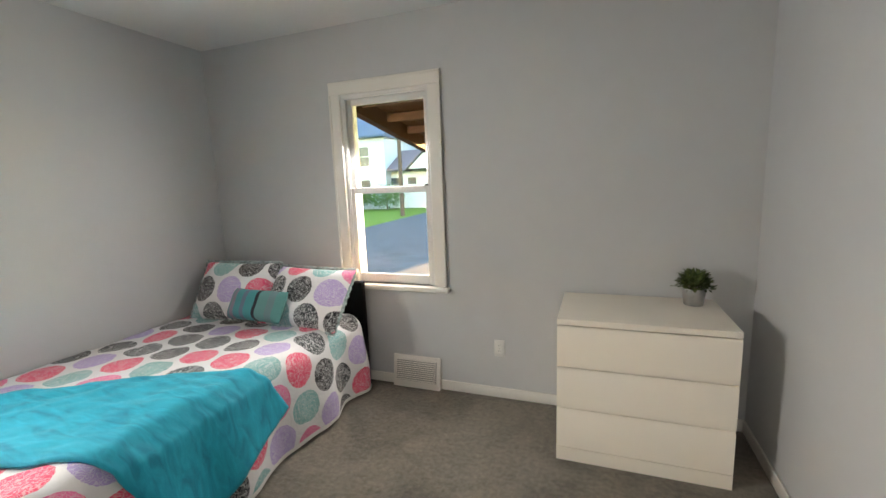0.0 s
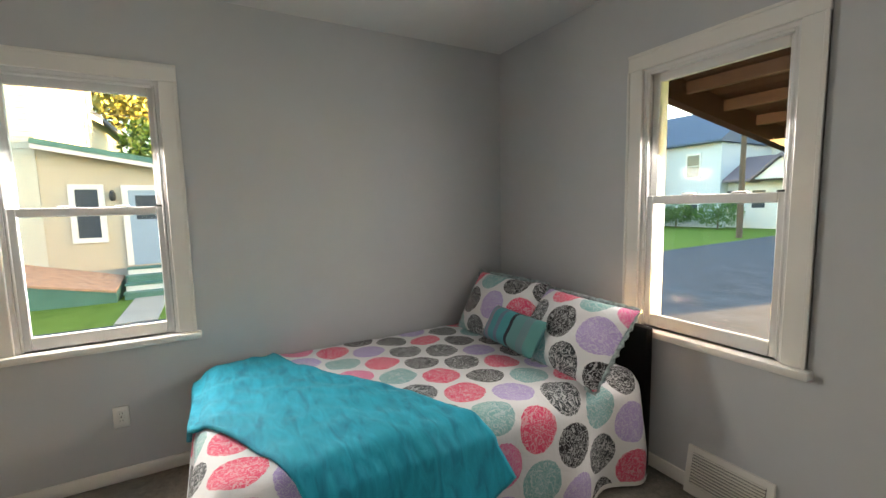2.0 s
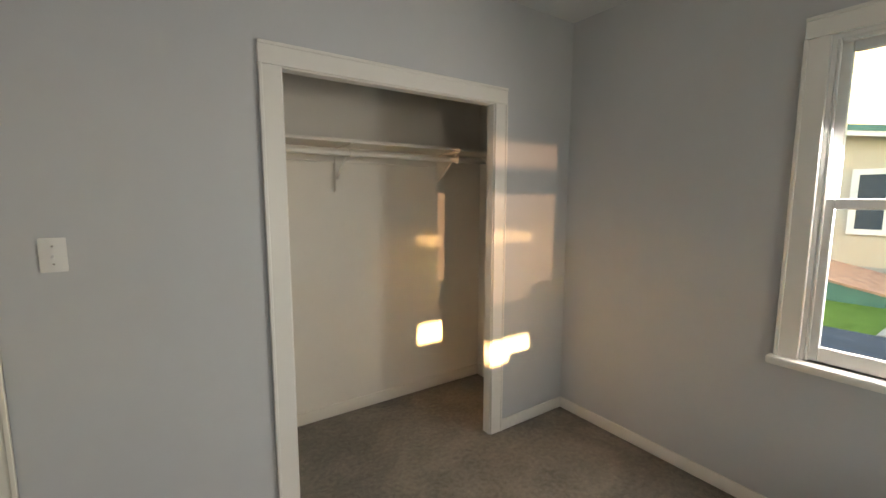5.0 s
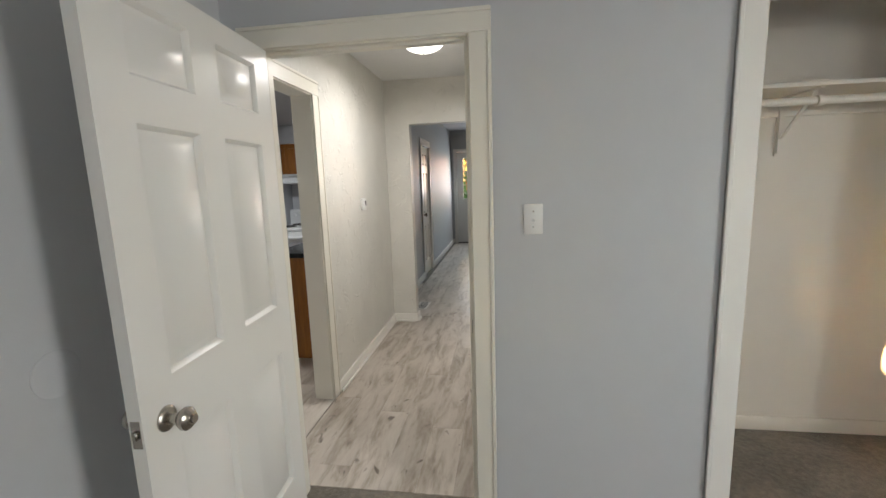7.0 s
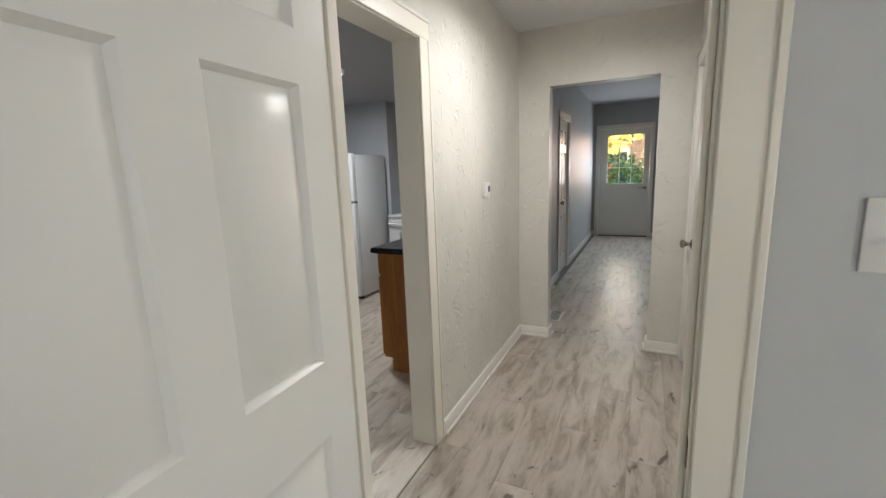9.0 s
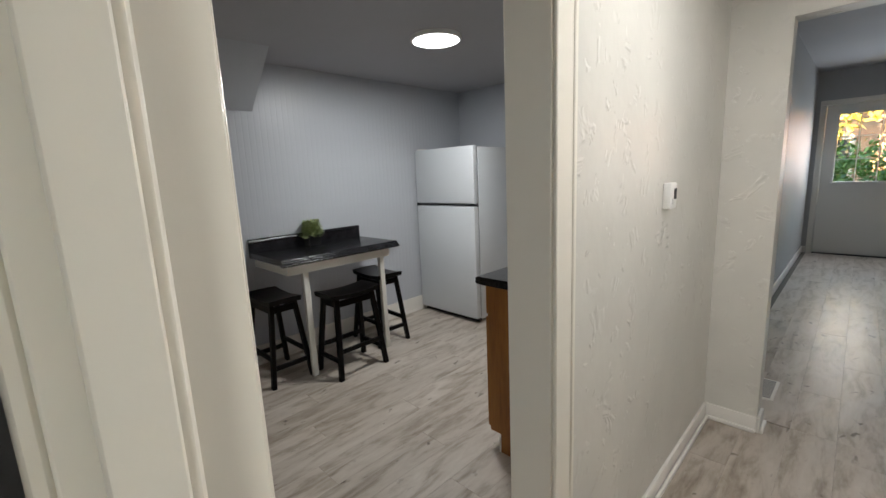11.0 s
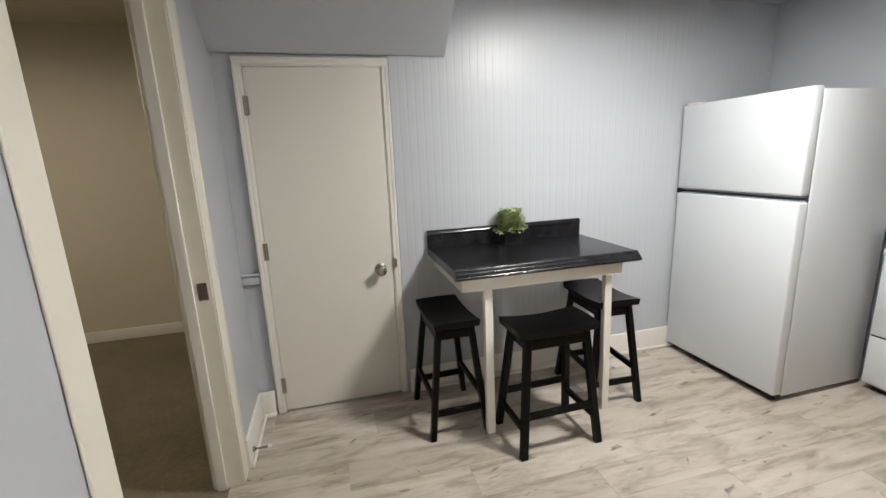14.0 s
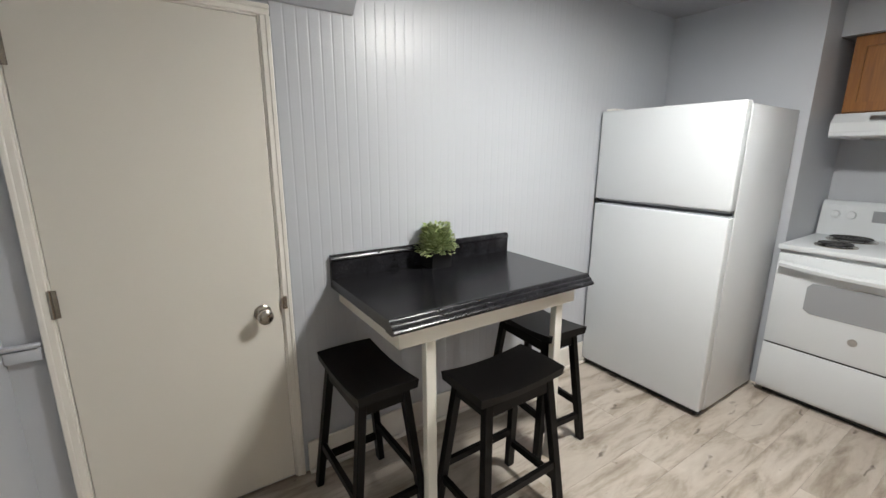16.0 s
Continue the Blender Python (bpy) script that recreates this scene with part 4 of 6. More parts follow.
# dresser
dx0, dx1, dy0, dy1, dh = 0.575, 1.385, 2.745, 3.285, 0.786
dr = thing("dresser", (dx0, dy0, 0), "white three-drawer dresser against the bedroom wall", "dresser")
DW, DD = dx1 - dx0, dy1 - dy0
part("side_panel", box(0, 0.018, 0.016, DD, 0, dh - 0.03, bevel=0.0015, seg=1), WHITE_LAM, dr)
part("side_panel", box(DW - 0.018, DW, 0.016, DD, 0, dh - 0.03, bevel=0.0015, seg=1), WHITE_LAM, dr)
part("back_panel", box(0.018, DW - 0.018, DD - 0.008, DD, 0.02, dh - 0.03), WHITE_LAM, dr)
part("top", box(0, DW, 0, DD, dh - 0.030, dh, bevel=0.002, seg=1), WHITE_LAM, dr, "white foil dresser top")
part("plinth", box(0, DW, 0.0, 0.016, 0, 0.075, bevel=0.0015, seg=1), WHITE_LAM, dr)
for i in range(3):
    z0 = 0.079 + i * 0.226
    z1 = z0 + 0.2175
    prof = ((0.0, z0), (0.0, z1 - 0.013), (0.010, z1), (0.016, z1), (0.016, z0))
    dw = part("drawer", prism([(a, b) for a, b in prof], 0.001, DW - 0.001, "X"), WHITE_LAM, dr)
    part("drawer_box", box(0.022, DW - 0.022, 0.0165, DD - 0.02, z0 + 0.012, z1 - 0.05), WHITE_LAM, dw)


def leaf_bm(bm, base, direction, length, width, curl=0.25, up=Vector((0, 0, 1))):
    """One leaf of two folded halves with a pointed tip."""
    d = Vector(direction).normalized()
    side = d.cross(up)
    side = side.normalized() if side.length > 1e-3 else Vector((1, 0, 0))
    nrm = side.cross(d)
    mid = [Vector(base) + d * length * s - nrm * curl * length * s * s for s in (0, 0.35, 0.7, 1.0)]
    wid = (0.12, 1.0, 0.75, 0.04)
    rows = [[bm.verts.new(c - side * width / 2 * w + nrm * 0.12 * width * w), bm.verts.new(c), bm.verts.new(c + side * width / 2 * w + nrm * 0.12 * width * w)] for c, w in zip(mid, wid)]
    for a, b in zip(rows, rows[1:]):
        bm.faces.new((a[0], a[1], b[1], b[0]))
        bm.faces.new((a[1], a[2], b[2], b[1]))


def bush_bm(seed, count, radius, height, length, width, base=0.0, lean=0.6):
    rng = random.Random(seed)
    bm = bmesh.new()
    for _ in range(count):
        a, el = rng.uniform(0, 2 * math.pi), rng.uniform(0.0, 1.0) ** 0.8
        d = Vector((math.cos(a) * (1 - el * lean), math.sin(a) * (1 - el * lean), 0.15 + el))
        k = rng.uniform(0.35, 1.0)
        c = Vector((d.x * radius * k, d.y * radius * k, base + height * el * k))
        leaf_bm(bm, c, d + Vector((rng.uniform(-.5, .5), rng.uniform(-.5, .5), rng.uniform(-.3, .4))), length * rng.uniform(0.7, 1.2), width * rng.uniform(0.7, 1.2), rng.uniform(0.0, 0.5))
    return bm


pp = thing("potted_plant", (1.262, 3.165, dh), "bushy green plant in a galvanised steel pot on the dresser", "plant")
part("pot", lathe(((0.046, 0), (0.048, 0.003), (0.058, 0.086), (0.061, 0.088), (0.061, 0.094), (0.055, 0.094), (0.052, 0.075)), 32), STEEL, pp, "galvanised steel pot")
part("soil", lathe(((0.053, 0.070), (0.053, 0.078)), 24), SOIL, pp)
part("foliage", bush_bm(5, 620, 0.090, 0.088, 0.030, 0.018, 0.092, 0.5), LEAF, pp, "dense small olive green leaves")


def outlet(name, m, label, toggle=False):
    """A wall plate; local x along the wall, -y out of it."""
    th = thing(name, m, label, "light switch" if toggle else "power outlet")
    part("plate", box(-0.036, 0.036, -0.006, 0, -0.058, 0.058, bevel=0.004), PLASTIC, th)
    if toggle:
        part("toggle_slot", box(-0.006, 0.006, -0.0075, -0.0055, -0.013, 0.013), PLASTIC, th)
        part("toggle", bar((0, -0.006, 0.0), (0, -0.020, -0.010), 0.008, 0.008, 0.001), PLASTIC, th)
        for z in (-0.03, 0.03):
            part("screw", lathe(((0.003, -0.0075), (0.003, -0.0055)), 8, (0, 0, z), "Y"), NICKEL, th)
    else:
        for z in (-0.020, 0.020):
            s = part("socket", box(-0.016, 0.016, -0.0085, -0.0055, z - 0.014, z + 0.014, bevel=0.003, seg=1), PLASTIC, th)
            for x in (-0.006, 0.006):
                part("slot", box(x - 0.001, x + 0.001, -0.0088, -0.0084, z - 0.004, z + 0.005), RUBBER, s)
        part("screw", lathe(((0.003, -0.0075), (0.003, -0.0055)), 8, (0, 0, 0), "Y"), NICKEL, th)
    return th


outlet("power_outlet", pose(0.148, BY1, 0.36), "white duplex outlet on the bedroom wall beside the dresser")
outlet("power_outlet", pose(BX0, 0.775, 0.36, 0, 0, 90), "white duplex outlet under the bedroom window")
outlet("light_switch", pose(0.369, BY0, 1.288, 0, 0, 180), "white toggle switch between closet and door", True)

vent = thing("wall_vent", (-0.475, BY1, 0), "white louvred baseboard heat register under the window", "vent")
part("frame", prism(((0, 0.0), (-0.045, 0.0), (-0.042, 0.05), (-0.012, 0.235), (0, 0.235)), -0.185, 0.185, "X"), TRIM, vent)
part("backing", prism(((-0.030, 0.052), (-0.0435, 0.052), (-0.0155, 0.213), (-0.012, 0.213)), -0.158, 0.158, "X"), surf("register_shadow_grey", (0.22, 0.21, 0.20), 0.7), vent)
for i in range(11):
    z = 0.055 + i * 0.0145
    yy = -0.0425 + 0.030 * (z - 0.05) / 0.185
    part("louvre", box(-0.155, 0.155, yy - 0.007, yy + 0.004, z, z + 0.008, bevel=0.0015, seg=1), TRIM, vent)

# closet shelf, rod, cleats and brackets
shelf = thing("closet_shelf", (0, -1.68, 0), "white closet shelf over a hanging rod", "shelf")
part("board", box(-2.085, -0.265, 0.0, 0.30, 1.800, 1.818, bevel=0.002, seg=1), CLOSET, shelf)
part("cleat", box(-2.085, -0.265, 0.0, 0.018, 1.708, 1.800, bevel=0.003, seg=1), CLOSET, shelf)
for x in (-2.10, -0.268):
    part("cleat", box(x, x + 0.018, 0.018, 0.30, 1.708, 1.800, bevel=0.003, seg=1), CLOSET, shelf)
part("rod", tube((-2.08, 0.27, 1.742), (-0.27, 0.27, 1.742), 0.017, 16), CLOSET, shelf, "white painted hanging rod")
for x in (-1.68, -0.90):
    bk = part("bracket", box(x - 0.011, x + 0.011, 0.018, 0.026, 1.53, 1.798), CLOSET, shelf, "white metal shelf bracket")
    part("bracket_arm", bar((x, 0.026, 1.60), (x, 0.25, 1.785), 0.016, 0.008, 0), CLOSET, bk)
    part("bracket_top", box(x - 0.009, x + 0.009, 0.026, 0.285, 1.792, 1.800), CLOSET, bk)
    part("rod_hook", lathe(((0.024, -0.012), (0.024, 0.012)), 16, (x, 0.27, 1.742), "X"), CLOSET, bk)
    part("bracket_plate", box(x - 0.055, x + 0.012, 0.0, 0.010, 1.515, 1.708), CLOSET, bk)

bump = thing("wall_bumper", pose(BX1, -0.10, 1.0, 0, 0, -90), "round painted door bumper plate on the grey wall", "door bumper")
part("plate", lathe(((0.060, 0.0), (0.060, -0.003), (0.050, -0.007), (0.012, -0.007)), 32, (0, 0, 0), "Y"), GREY, bump)

# ---- kitchen ----
tb = thing("wall_table", (KX1, -2.57, 0), "black laminate wall table on white painted legs", "table")
TX = -0.585
top_prof = ((TX + 0.012, 0.835), (TX, 0.842), (TX, 0.850), (TX + 0.005, 0.856), (TX + 0.012, 0.858), (TX + 0.014, 0.866), (TX + 0.019, 0.870), (TX + 0.026, 0.871), (TX + 0.028, 0.878), (TX + 0.033, 0.883), (TX + 0.042, 0.885), (TX + 0.052, 0.882), (-0.02, 0.882), (-0.02, 0.842), (TX + 0.06, 0.842), (TX + 0.06, 0.835))
part("tabletop", prism(top_prof, -0.49, 0.488, "Y"), LAMINATE, tb, "glossy black laminate top with a moulded edge")
bs = ((-0.022, 0.842), (-0.022, 0.955), (-0.028, 0.962), (-0.024, 0.974), (-0.014, 0.982), (-0.001, 0.982), (-0.001, 0.842))
part("backsplash", prism(bs, -0.49, 0.488, "Y"), LAMINATE, tb, "black laminate upstand along the wall")
part("apron", box(TX + 0.032, TX + 0.052, -0.405, 0.455, 0.772, 0.838, bevel=0.002, seg=1), PAINTW, tb)
part("apron", box(TX + 0.052, -0.002, 0.437, 0.455, 0.772, 0.838, bevel=0.002, seg=1), PAINTW, tb)
part("apron", box(TX + 0.052, -0.002, -0.405, -0.387, 0.772, 0.838, bevel=0.002, seg=1), PAINTW, tb)
for y in (0.315, -0.345):
    part("leg", bar((TX + 0.060, y, 0.0), (TX + 0.075, y, 0.80), 0.034, 0.042), PAINTW, tb, "square white painted leg")


def beam(p, q, w, h):
    """A level board on edge from p to q."""
    p, q = Vector(p), Vector(q)
    d = (q - p)
    bm = box(0, d.length, -w / 2, w / 2, -h / 2, h / 2, bevel=0.002, seg=1)
    bm.transform(Matrix.Translation(p) @ pose(0, 0, 0, 0, 0, math.degrees(math.atan2(d.y, d.x))))
    return bm


def make_stool(m):
    """A saddle-seat stool; the seat is long along x, its legs splay both ways."""
    st = thing("bar_stool", m, "black lacquered wooden saddle stool at the wall table", "stool", "stools at the wall table")
    bm = bmesh.new()
    nx, ny, L, D = 16, 6, 0.41, 0.235
    tops, bots = [], []
    for i in range(nx + 1):
        a, b = [], []
        for j in range(ny + 1):
            u, v = 2 * i / nx - 1, 2 * j / ny - 1
            z = 0.600 + 0.016 * u * u - 0.004 * v * v
            a.append(bm.verts.new((u * L / 2, v * D / 2, z)))
            b.append(bm.verts.new((u * (L / 2 - 0.004), v * (D / 2 - 0.004), 0.568 + 0.010 * u * u)))
        tops.append(a)
        bots.append(b)
    for i in range(nx):
        for j in range(ny):
            bm.faces.new((tops[i][j], tops[i + 1][j], tops[i + 1][j + 1], tops[i][j + 1]))
            bm.faces.new((bots[i][j], bots[i][j + 1], bots[i + 1][j + 1], bots[i + 1][j]))
    for i in range(nx):
        bm.faces.new((tops[i][0], bots[i][0], bots[i + 1][0], tops[i + 1][0]))
        bm.faces.new((tops[i][ny], tops[i + 1][ny], bots[i + 1][ny], bots[i][ny]))
    for j in range(ny):
        bm.faces.new((tops[0][j], tops[0][j + 1], bots[0][j + 1], bots[0][j]))
        bm.faces.new((tops[nx][j], bots[nx][j], bots[nx][j + 1], tops[nx][j + 1]))
    bmesh.ops.recalc_face_normals(bm, faces=bm.faces)
    part("seat", bm, BLACKW, st)

    def at(sx, sy, z):
        k = 1 - z / 0.575
        return Vector((sx * (0.150 + 0.048 * k), sy * (0.083 + 0.062 * k), z))
    for sx in (-1, 1):
        for sy in (-1, 1):
            part("leg", bar(at(sx, sy, 0), at(sx, sy, 0.575), 0.036, 0.030), BLACKW, st)
    for sx in (-1, 1):
        part("stretcher", beam(at(sx, -1, 0.135), at(sx, 1, 0.135), 0.020, 0.032), BLACKW, st)
        part("seat_rail", beam(at(sx, -1, 0.535), at(sx, 1, 0.535), 0.020, 0.045), BLACKW, st)
    for sy in (-1, 1):
        part("stretcher", beam(at(-1, sy, 0.20), at(1, sy, 0.20), 0.020, 0.032), BLACKW, st)
        part("seat_rail", beam(at(-1, sy, 0.535), at(1, sy, 0.535), 0.020, 0.045), BLACKW, st)
    return st


stool = make_stool(pose(4.055, -2.098, 0, 0, 0, 1))
copy_thing(stool, pose(3.742, -2.522, 0, 0, 0, 91))
copy_thing(stool, pose(4.035, -3.005, 0, 0, 0, -3))

kp = thing("potted_plant", (4.275, -2.565, 0.882), "small yellow-green plant in a square black pot", "plant")
part("pot", prism(((-0.045, 0), (0.045, 0), (0.055, 0.082), (0.048, 0.082), (0.046, 0.07), (-0.046, 0.07), (-0.048, 0.082), (-0.055, 0.082)), -0.052, 0.052, "Y"), BLACKPOT, kp, "black square pot")
part("soil", box(-0.044, 0.044, -0.050, 0.050, 0.066, 0.074), SOIL, kp)
part("foliage", bush_bm(8, 1500, 0.098, 0.128, 0.021, 0.019, 0.070, 0.45), LEAF2, kp, "dense round yellow-green leaves")

# refrigerator: top freezer, doors towards +y
fx0, fx1, fyf, fyb, fh = 3.575, 4.338, -3.785, -4.44, 1.645
fr = thing("refrigerator", (fx0, fyf, 0), "white top-freezer refrigerator in the kitchen corner", "refrigerator")
FW = fx1 - fx0
FRIDGE_SIDE = surf("glossy_white_enamel", (0.66, 0.69, 0.715), 0.22, var=0.015, bump=0.10, bscale=9, dist=0.004)
part("cabinet", box(0.004, FW - 0.004, fyb - fyf, -0.075, 0.03, fh - 0.012, bevel=0.006), FRIDGE_SIDE, fr, "glossy white enamel cabinet")
part("gasket", box(0.012, FW - 0.012, -0.076, -0.060, 0.05, fh - 0.03), surf("grey_gasket", (0.14, 0.15, 0.17), 0.6), fr, "grey door gasket")
for nm, z0, z1 in (("freezer_door", 1.130, fh), ("refrigerator_door", 0.045, 1.098)):
    d = part(nm, box(0, FW, -0.062, 0, z0, z1, bevel=0.009, seg=3), APPL, fr, "smooth white door")
    zz = z0 if nm == "freezer_door" else z1
    part("grip", box(0.01, FW - 0.01, -0.055, -0.018, *((zz - 0.010, zz + 0.001) if nm == "freezer_door" else (zz - 0.001, zz + 0.007))), surf("grip_grey_plastic", (0.34, 0.36, 0.39), 0.45), d, "grey moulded grip strip")
part("hinge_cap", box(FW - 0.09, FW - 0.02, -0.09, -0.01, fh, fh + 0.012, bevel=0.004), PLASTIC, fr)
part("hinge_bracket", box(FW - 0.012, FW + 0.004, -0.06, -0.004, 1.100, 1.128), RUBBER, fr)
part("kick_plate", box(0.02, FW - 0.02, -0.09, -0.045, 0.006, 0.045), RUBBER, fr)
for x in (0.06, FW - 0.06):
    for y in (-0.12, fyb - fyf + 0.06):
        part("foot", lathe(((0.018, 0), (0.018, 0.032)), 12, (x, y, 0)), RUBBER, fr)

# electric range
sx0, sx1, syf, syb = 2.785, 3.543, -4.385, -5.035
OVENGLASS = surf("oven_window_grey", (0.30, 0.31, 0.33), 0.15, var=0.02)
BURNER = surf("black_coil", (0.012, 0.012, 0.013), 0.45)
sv = thing("electric_range", (sx0, syf, 0), "white electric range with coil burners and a windowed oven", "stove")
SW, SD = sx1 - sx0, syb - syf
part("body", box(0, SW, SD, -0.035, 0.03, 0.885, bevel=0.004), APPL, sv)
part("cooktop", box(-0.004, SW + 0.004, SD, 0.004, 0.885, 0.915, bevel=0.009), APPL, sv)
od = part("oven_door", box(0.006, SW - 0.006, -0.034, 0.0, 0.335, 0.865, bevel=0.008), APPL, sv)
wp = [(0.16, 0.575), (0.16, 0.70), (0.18, 0.725), (0.38, 0.735), (0.58, 0.725), (0.60, 0.70), (0.60, 0.575), (0.57, 0.555), (0.19, 0.555)]
part("oven_window", prism(wp, 0.0005, 0.003, "Y"), OVENGLASS, od, "grey oven window")
arch = bmesh.new()
prof = [(0.03 + (SW - 0.06) * i / 16, 0.812 - 0.020 * math.sin(math.pi * i / 16)) for i in range(17)]
ring = []
for x, z in prof:
    ring.append([arch.verts.new(c) for c in ((x, 0.030, z - 0.014), (x, 0.052, z - 0.012), (x, 0.056, z + 0.006), (x, 0.046, z + 0.016), (x, 0.030, z + 0.016))])
for p, q in zip(ring, ring[1:]):
    for k in range(5):
        arch.faces.new((p[k], p[(k + 1) % 5], q[(k + 1) % 5], q[k]))
arch.faces.new(ring[0][::-1])
arch.faces.new(ring[-1])
bmesh.ops.recalc_face_normals(arch, faces=arch.faces)
part("handle", arch, APPL, od, "white arched bar handle")
for x in (0.07, SW - 0.07):
    part("handle_post", box(x - 0.012, x + 0.012, 0.0, 0.045, 0.803, 0.827, bevel=0.003, seg=1), APPL, od)
part("badge", lathe(((0.020, 0.0005), (0.020, 0.003)), 24, (SW / 2, 0, 0.46), "Y"), STEEL, od, "round grey badge")
part("storage_drawer", box(0.006, SW - 0.006, -0.034, 0.0, 0.055, 0.325, bevel=0.006), APPL, sv)
part("gap_strip", box(0.01, SW - 0.01, -0.036, -0.012, 0.322, 0.338), RUBBER, sv)
part("backguard", prism(((SD, 0.915), (SD + 0.075, 0.915), (SD + 0.055, 1.10), (SD + 0.03, 1.125), (SD, 1.125)), 0.0, SW, "X"), APPL, sv)
for x in (0.07, 0.145, SW - 0.145, SW - 0.07):
    part("control_knob", lathe(((0.024, 0.0), (0.022, 0.018), (0.006, 0.020)), 20, (x, SD + 0.060, 1.045), "Y"), APPL, sv)
part("clock_panel", box(0.24, 0.52, SD + 0.060, SD + 0.066, 1.015, 1.08), OVENGLASS, sv)
for x, y, r in ((0.20, -0.17, 0.100), (0.20, -0.45, 0.078), (0.56, -0.17, 0.078), (0.56, -0.45, 0.100)):
    bn = part("burner_pan", lathe(((r + 0.014, 0.914), (r + 0.014, 0.919), (r + 0.004, 0.921), (r - 0.01, 0.916), (0.02, 0.914)), 32, (x, y, 0)), NICKEL, sv)
    coil = bmesh.new()
    prev = None
    for i in range(97):
        a = i / 96 * 8 * math.pi
        rad = 0.018 + (r - 0.022) * i / 96
        ring = []
        for k in range(6):
            b = 2 * math.pi * k / 6
            ring.append(coil.verts.new((x + (rad + 0.0055 * math.cos(b)) * math.cos(a), y + (rad + 0.0055 * math.cos(b)) * math.sin(a), 0.928 + 0.005 * math.sin(b))))
        if prev:
            for k in range(6):
                coil.faces.new((prev[k], prev[(k + 1) % 6], ring[(k + 1) % 6], ring[k]))
        prev = ring
    part("burner_coil", coil, BURNER, bn, "black burner coil")
part("foot", box(0.03, SW - 0.03, -0.09, -0.06, 0.0, 0.055), RUBBER, sv)

hd = thing("range_hood", (sx0, -5.095, 0), "white under-cabinet range hood", "range hood")
part("hood_shell", prism(((0, 1.62), (0.40, 1.62), (0.45, 1.57), (0.45, 1.505), (0.435, 1.49), (0, 1.49)), 0.0, SW - 0.045, "X"), APPL, hd)
part("filter", box(0.12, SW - 0.16, 0.08, 0.36, 1.482, 1.491), STEEL, hd)
part("lip", box(0.004, SW - 0.049, 0.447, 0.456, 1.498, 1.522, bevel=0.003, seg=1), APPL, hd)
part("control_strip", prism(((0.425, 1.6005), (0.447, 1.5785), (0.448, 1.5795), (0.426, 1.6015)), 0.40, 0.56, "X"), STEEL, hd, "grey control strip")

SOFFM = KITCHEN
structure("soffit_cabinets", box(KX0, 3.552, -5.098, -4.74, 2.03, KZ - 0.002), SOFFM, "grey boxed soffit over the cabinets", "soffit")
uc = thing("wall_cabinet", (sx0, -5.098, 0), "orange oak wall cabinet over the range hood", "cabinet")
CW = SW - 0.045
part("body", box(0, CW, 0, 0.31, 1.622, 2.028), OAK, uc)
for i in range(2):
    x0 = 0.006 + i * (CW / 2)
    x1 = x0 + CW / 2 - 0.012
    cd = part("cabinet_door", wall_bm("Y", 0.311, 0.331, x0, x1, 1.632, 2.018, [(x0 + 0.05, x1 - 0.05, 1.682, 1.968)]), OAK, uc, "oak frame-and-panel door")
    part("door_panel", box(x0 + 0.048, x1 - 0.048, 0.313, 0.323, 1.68, 1.97, bevel=0.003, seg=1), OAK, cd)

# base cabinets along the hall wall with the laminate worktop on them
y_at = -2.445
for i, w in enumerate((0.46, 0.76, 0.61, 0.80)):
    c = thing("base_cabinet", (KX0, y_at, 0), "orange oak base cabinet with a recessed toe kick", "cabinet", "base cabinets along the hall wall")
    part("body", prism(((0.002, 0.0), (0.53, 0.0), (0.53, 0.10), (0.595, 0.10), (0.595, 0.872), (0.002, 0.872)), -w + 0.001, -0.001, "Y"), OAK, c)
    cd = part("cabinet_door", wall_bm("X", 0.596, 0.615, -w + 0.01, -0.01, 0.115, 0.70, [(-w + 0.06, -0.06, 0.165, 0.65)]), OAK, c)
    part("door_panel", box(0.598, 0.608, -w + 0.058, -0.058, 0.163, 0.652), OAK, cd)
    part("drawer_front", box(0.596, 0.615, -w + 0.01, -0.01, 0.715, 0.862, bevel=0.004, seg=1), OAK, c)
    part("toe_kick", box(0.531, 0.537, -w + 0.001, 0.004 if i == 0 else -0.001, 0.0, 0.085), TRIM, c, "white toe kick strip")
    y_at -= w
part_top = thing("worktop", (KX0, 0, 0), "black speckled laminate worktop on the base cabinets", "worktop")
wt = ((0.001, 0.873), (0.60, 0.873), (0.632, 0.876), (0.640, 0.885), (0.634, 0.895), (0.638, 0.903), (0.625, 0.912), (0.001, 0.912))
part("slab", prism(wt, -5.097, -2.408, "Y"), LAMINATE, part_top)
part("upstand", box(0.001, 0.021, -5.097, -2.408, 0.912, 1.01, bevel=0.004, seg=1), LAMINATE, part_top)

ds = thing("door_stop", (3.99, KY1 - 0.030, 0.055), "small spring door stop screwed to the kitchen baseboard", "door stop")
part("rosette", lathe(((0.012, 0.012), (0.012, 0.002), (0.006, -0.002)), 14, (0, 0, 0), "Y"), NICKEL, ds)
part("spring", lathe([(0.0055 if i % 2 else 0.0045, -0.002 - i * 0.003) for i in range(19)], 10, (0, 0, 0), "Y"), NICKEL, ds)
part("tip", lathe(((0.007, -0.056), (0.008, -0.060), (0.007, -0.070), (0.003, -0.072)), 12, (0, 0, 0), "Y"), PLASTIC, ds, "white rubber tip")

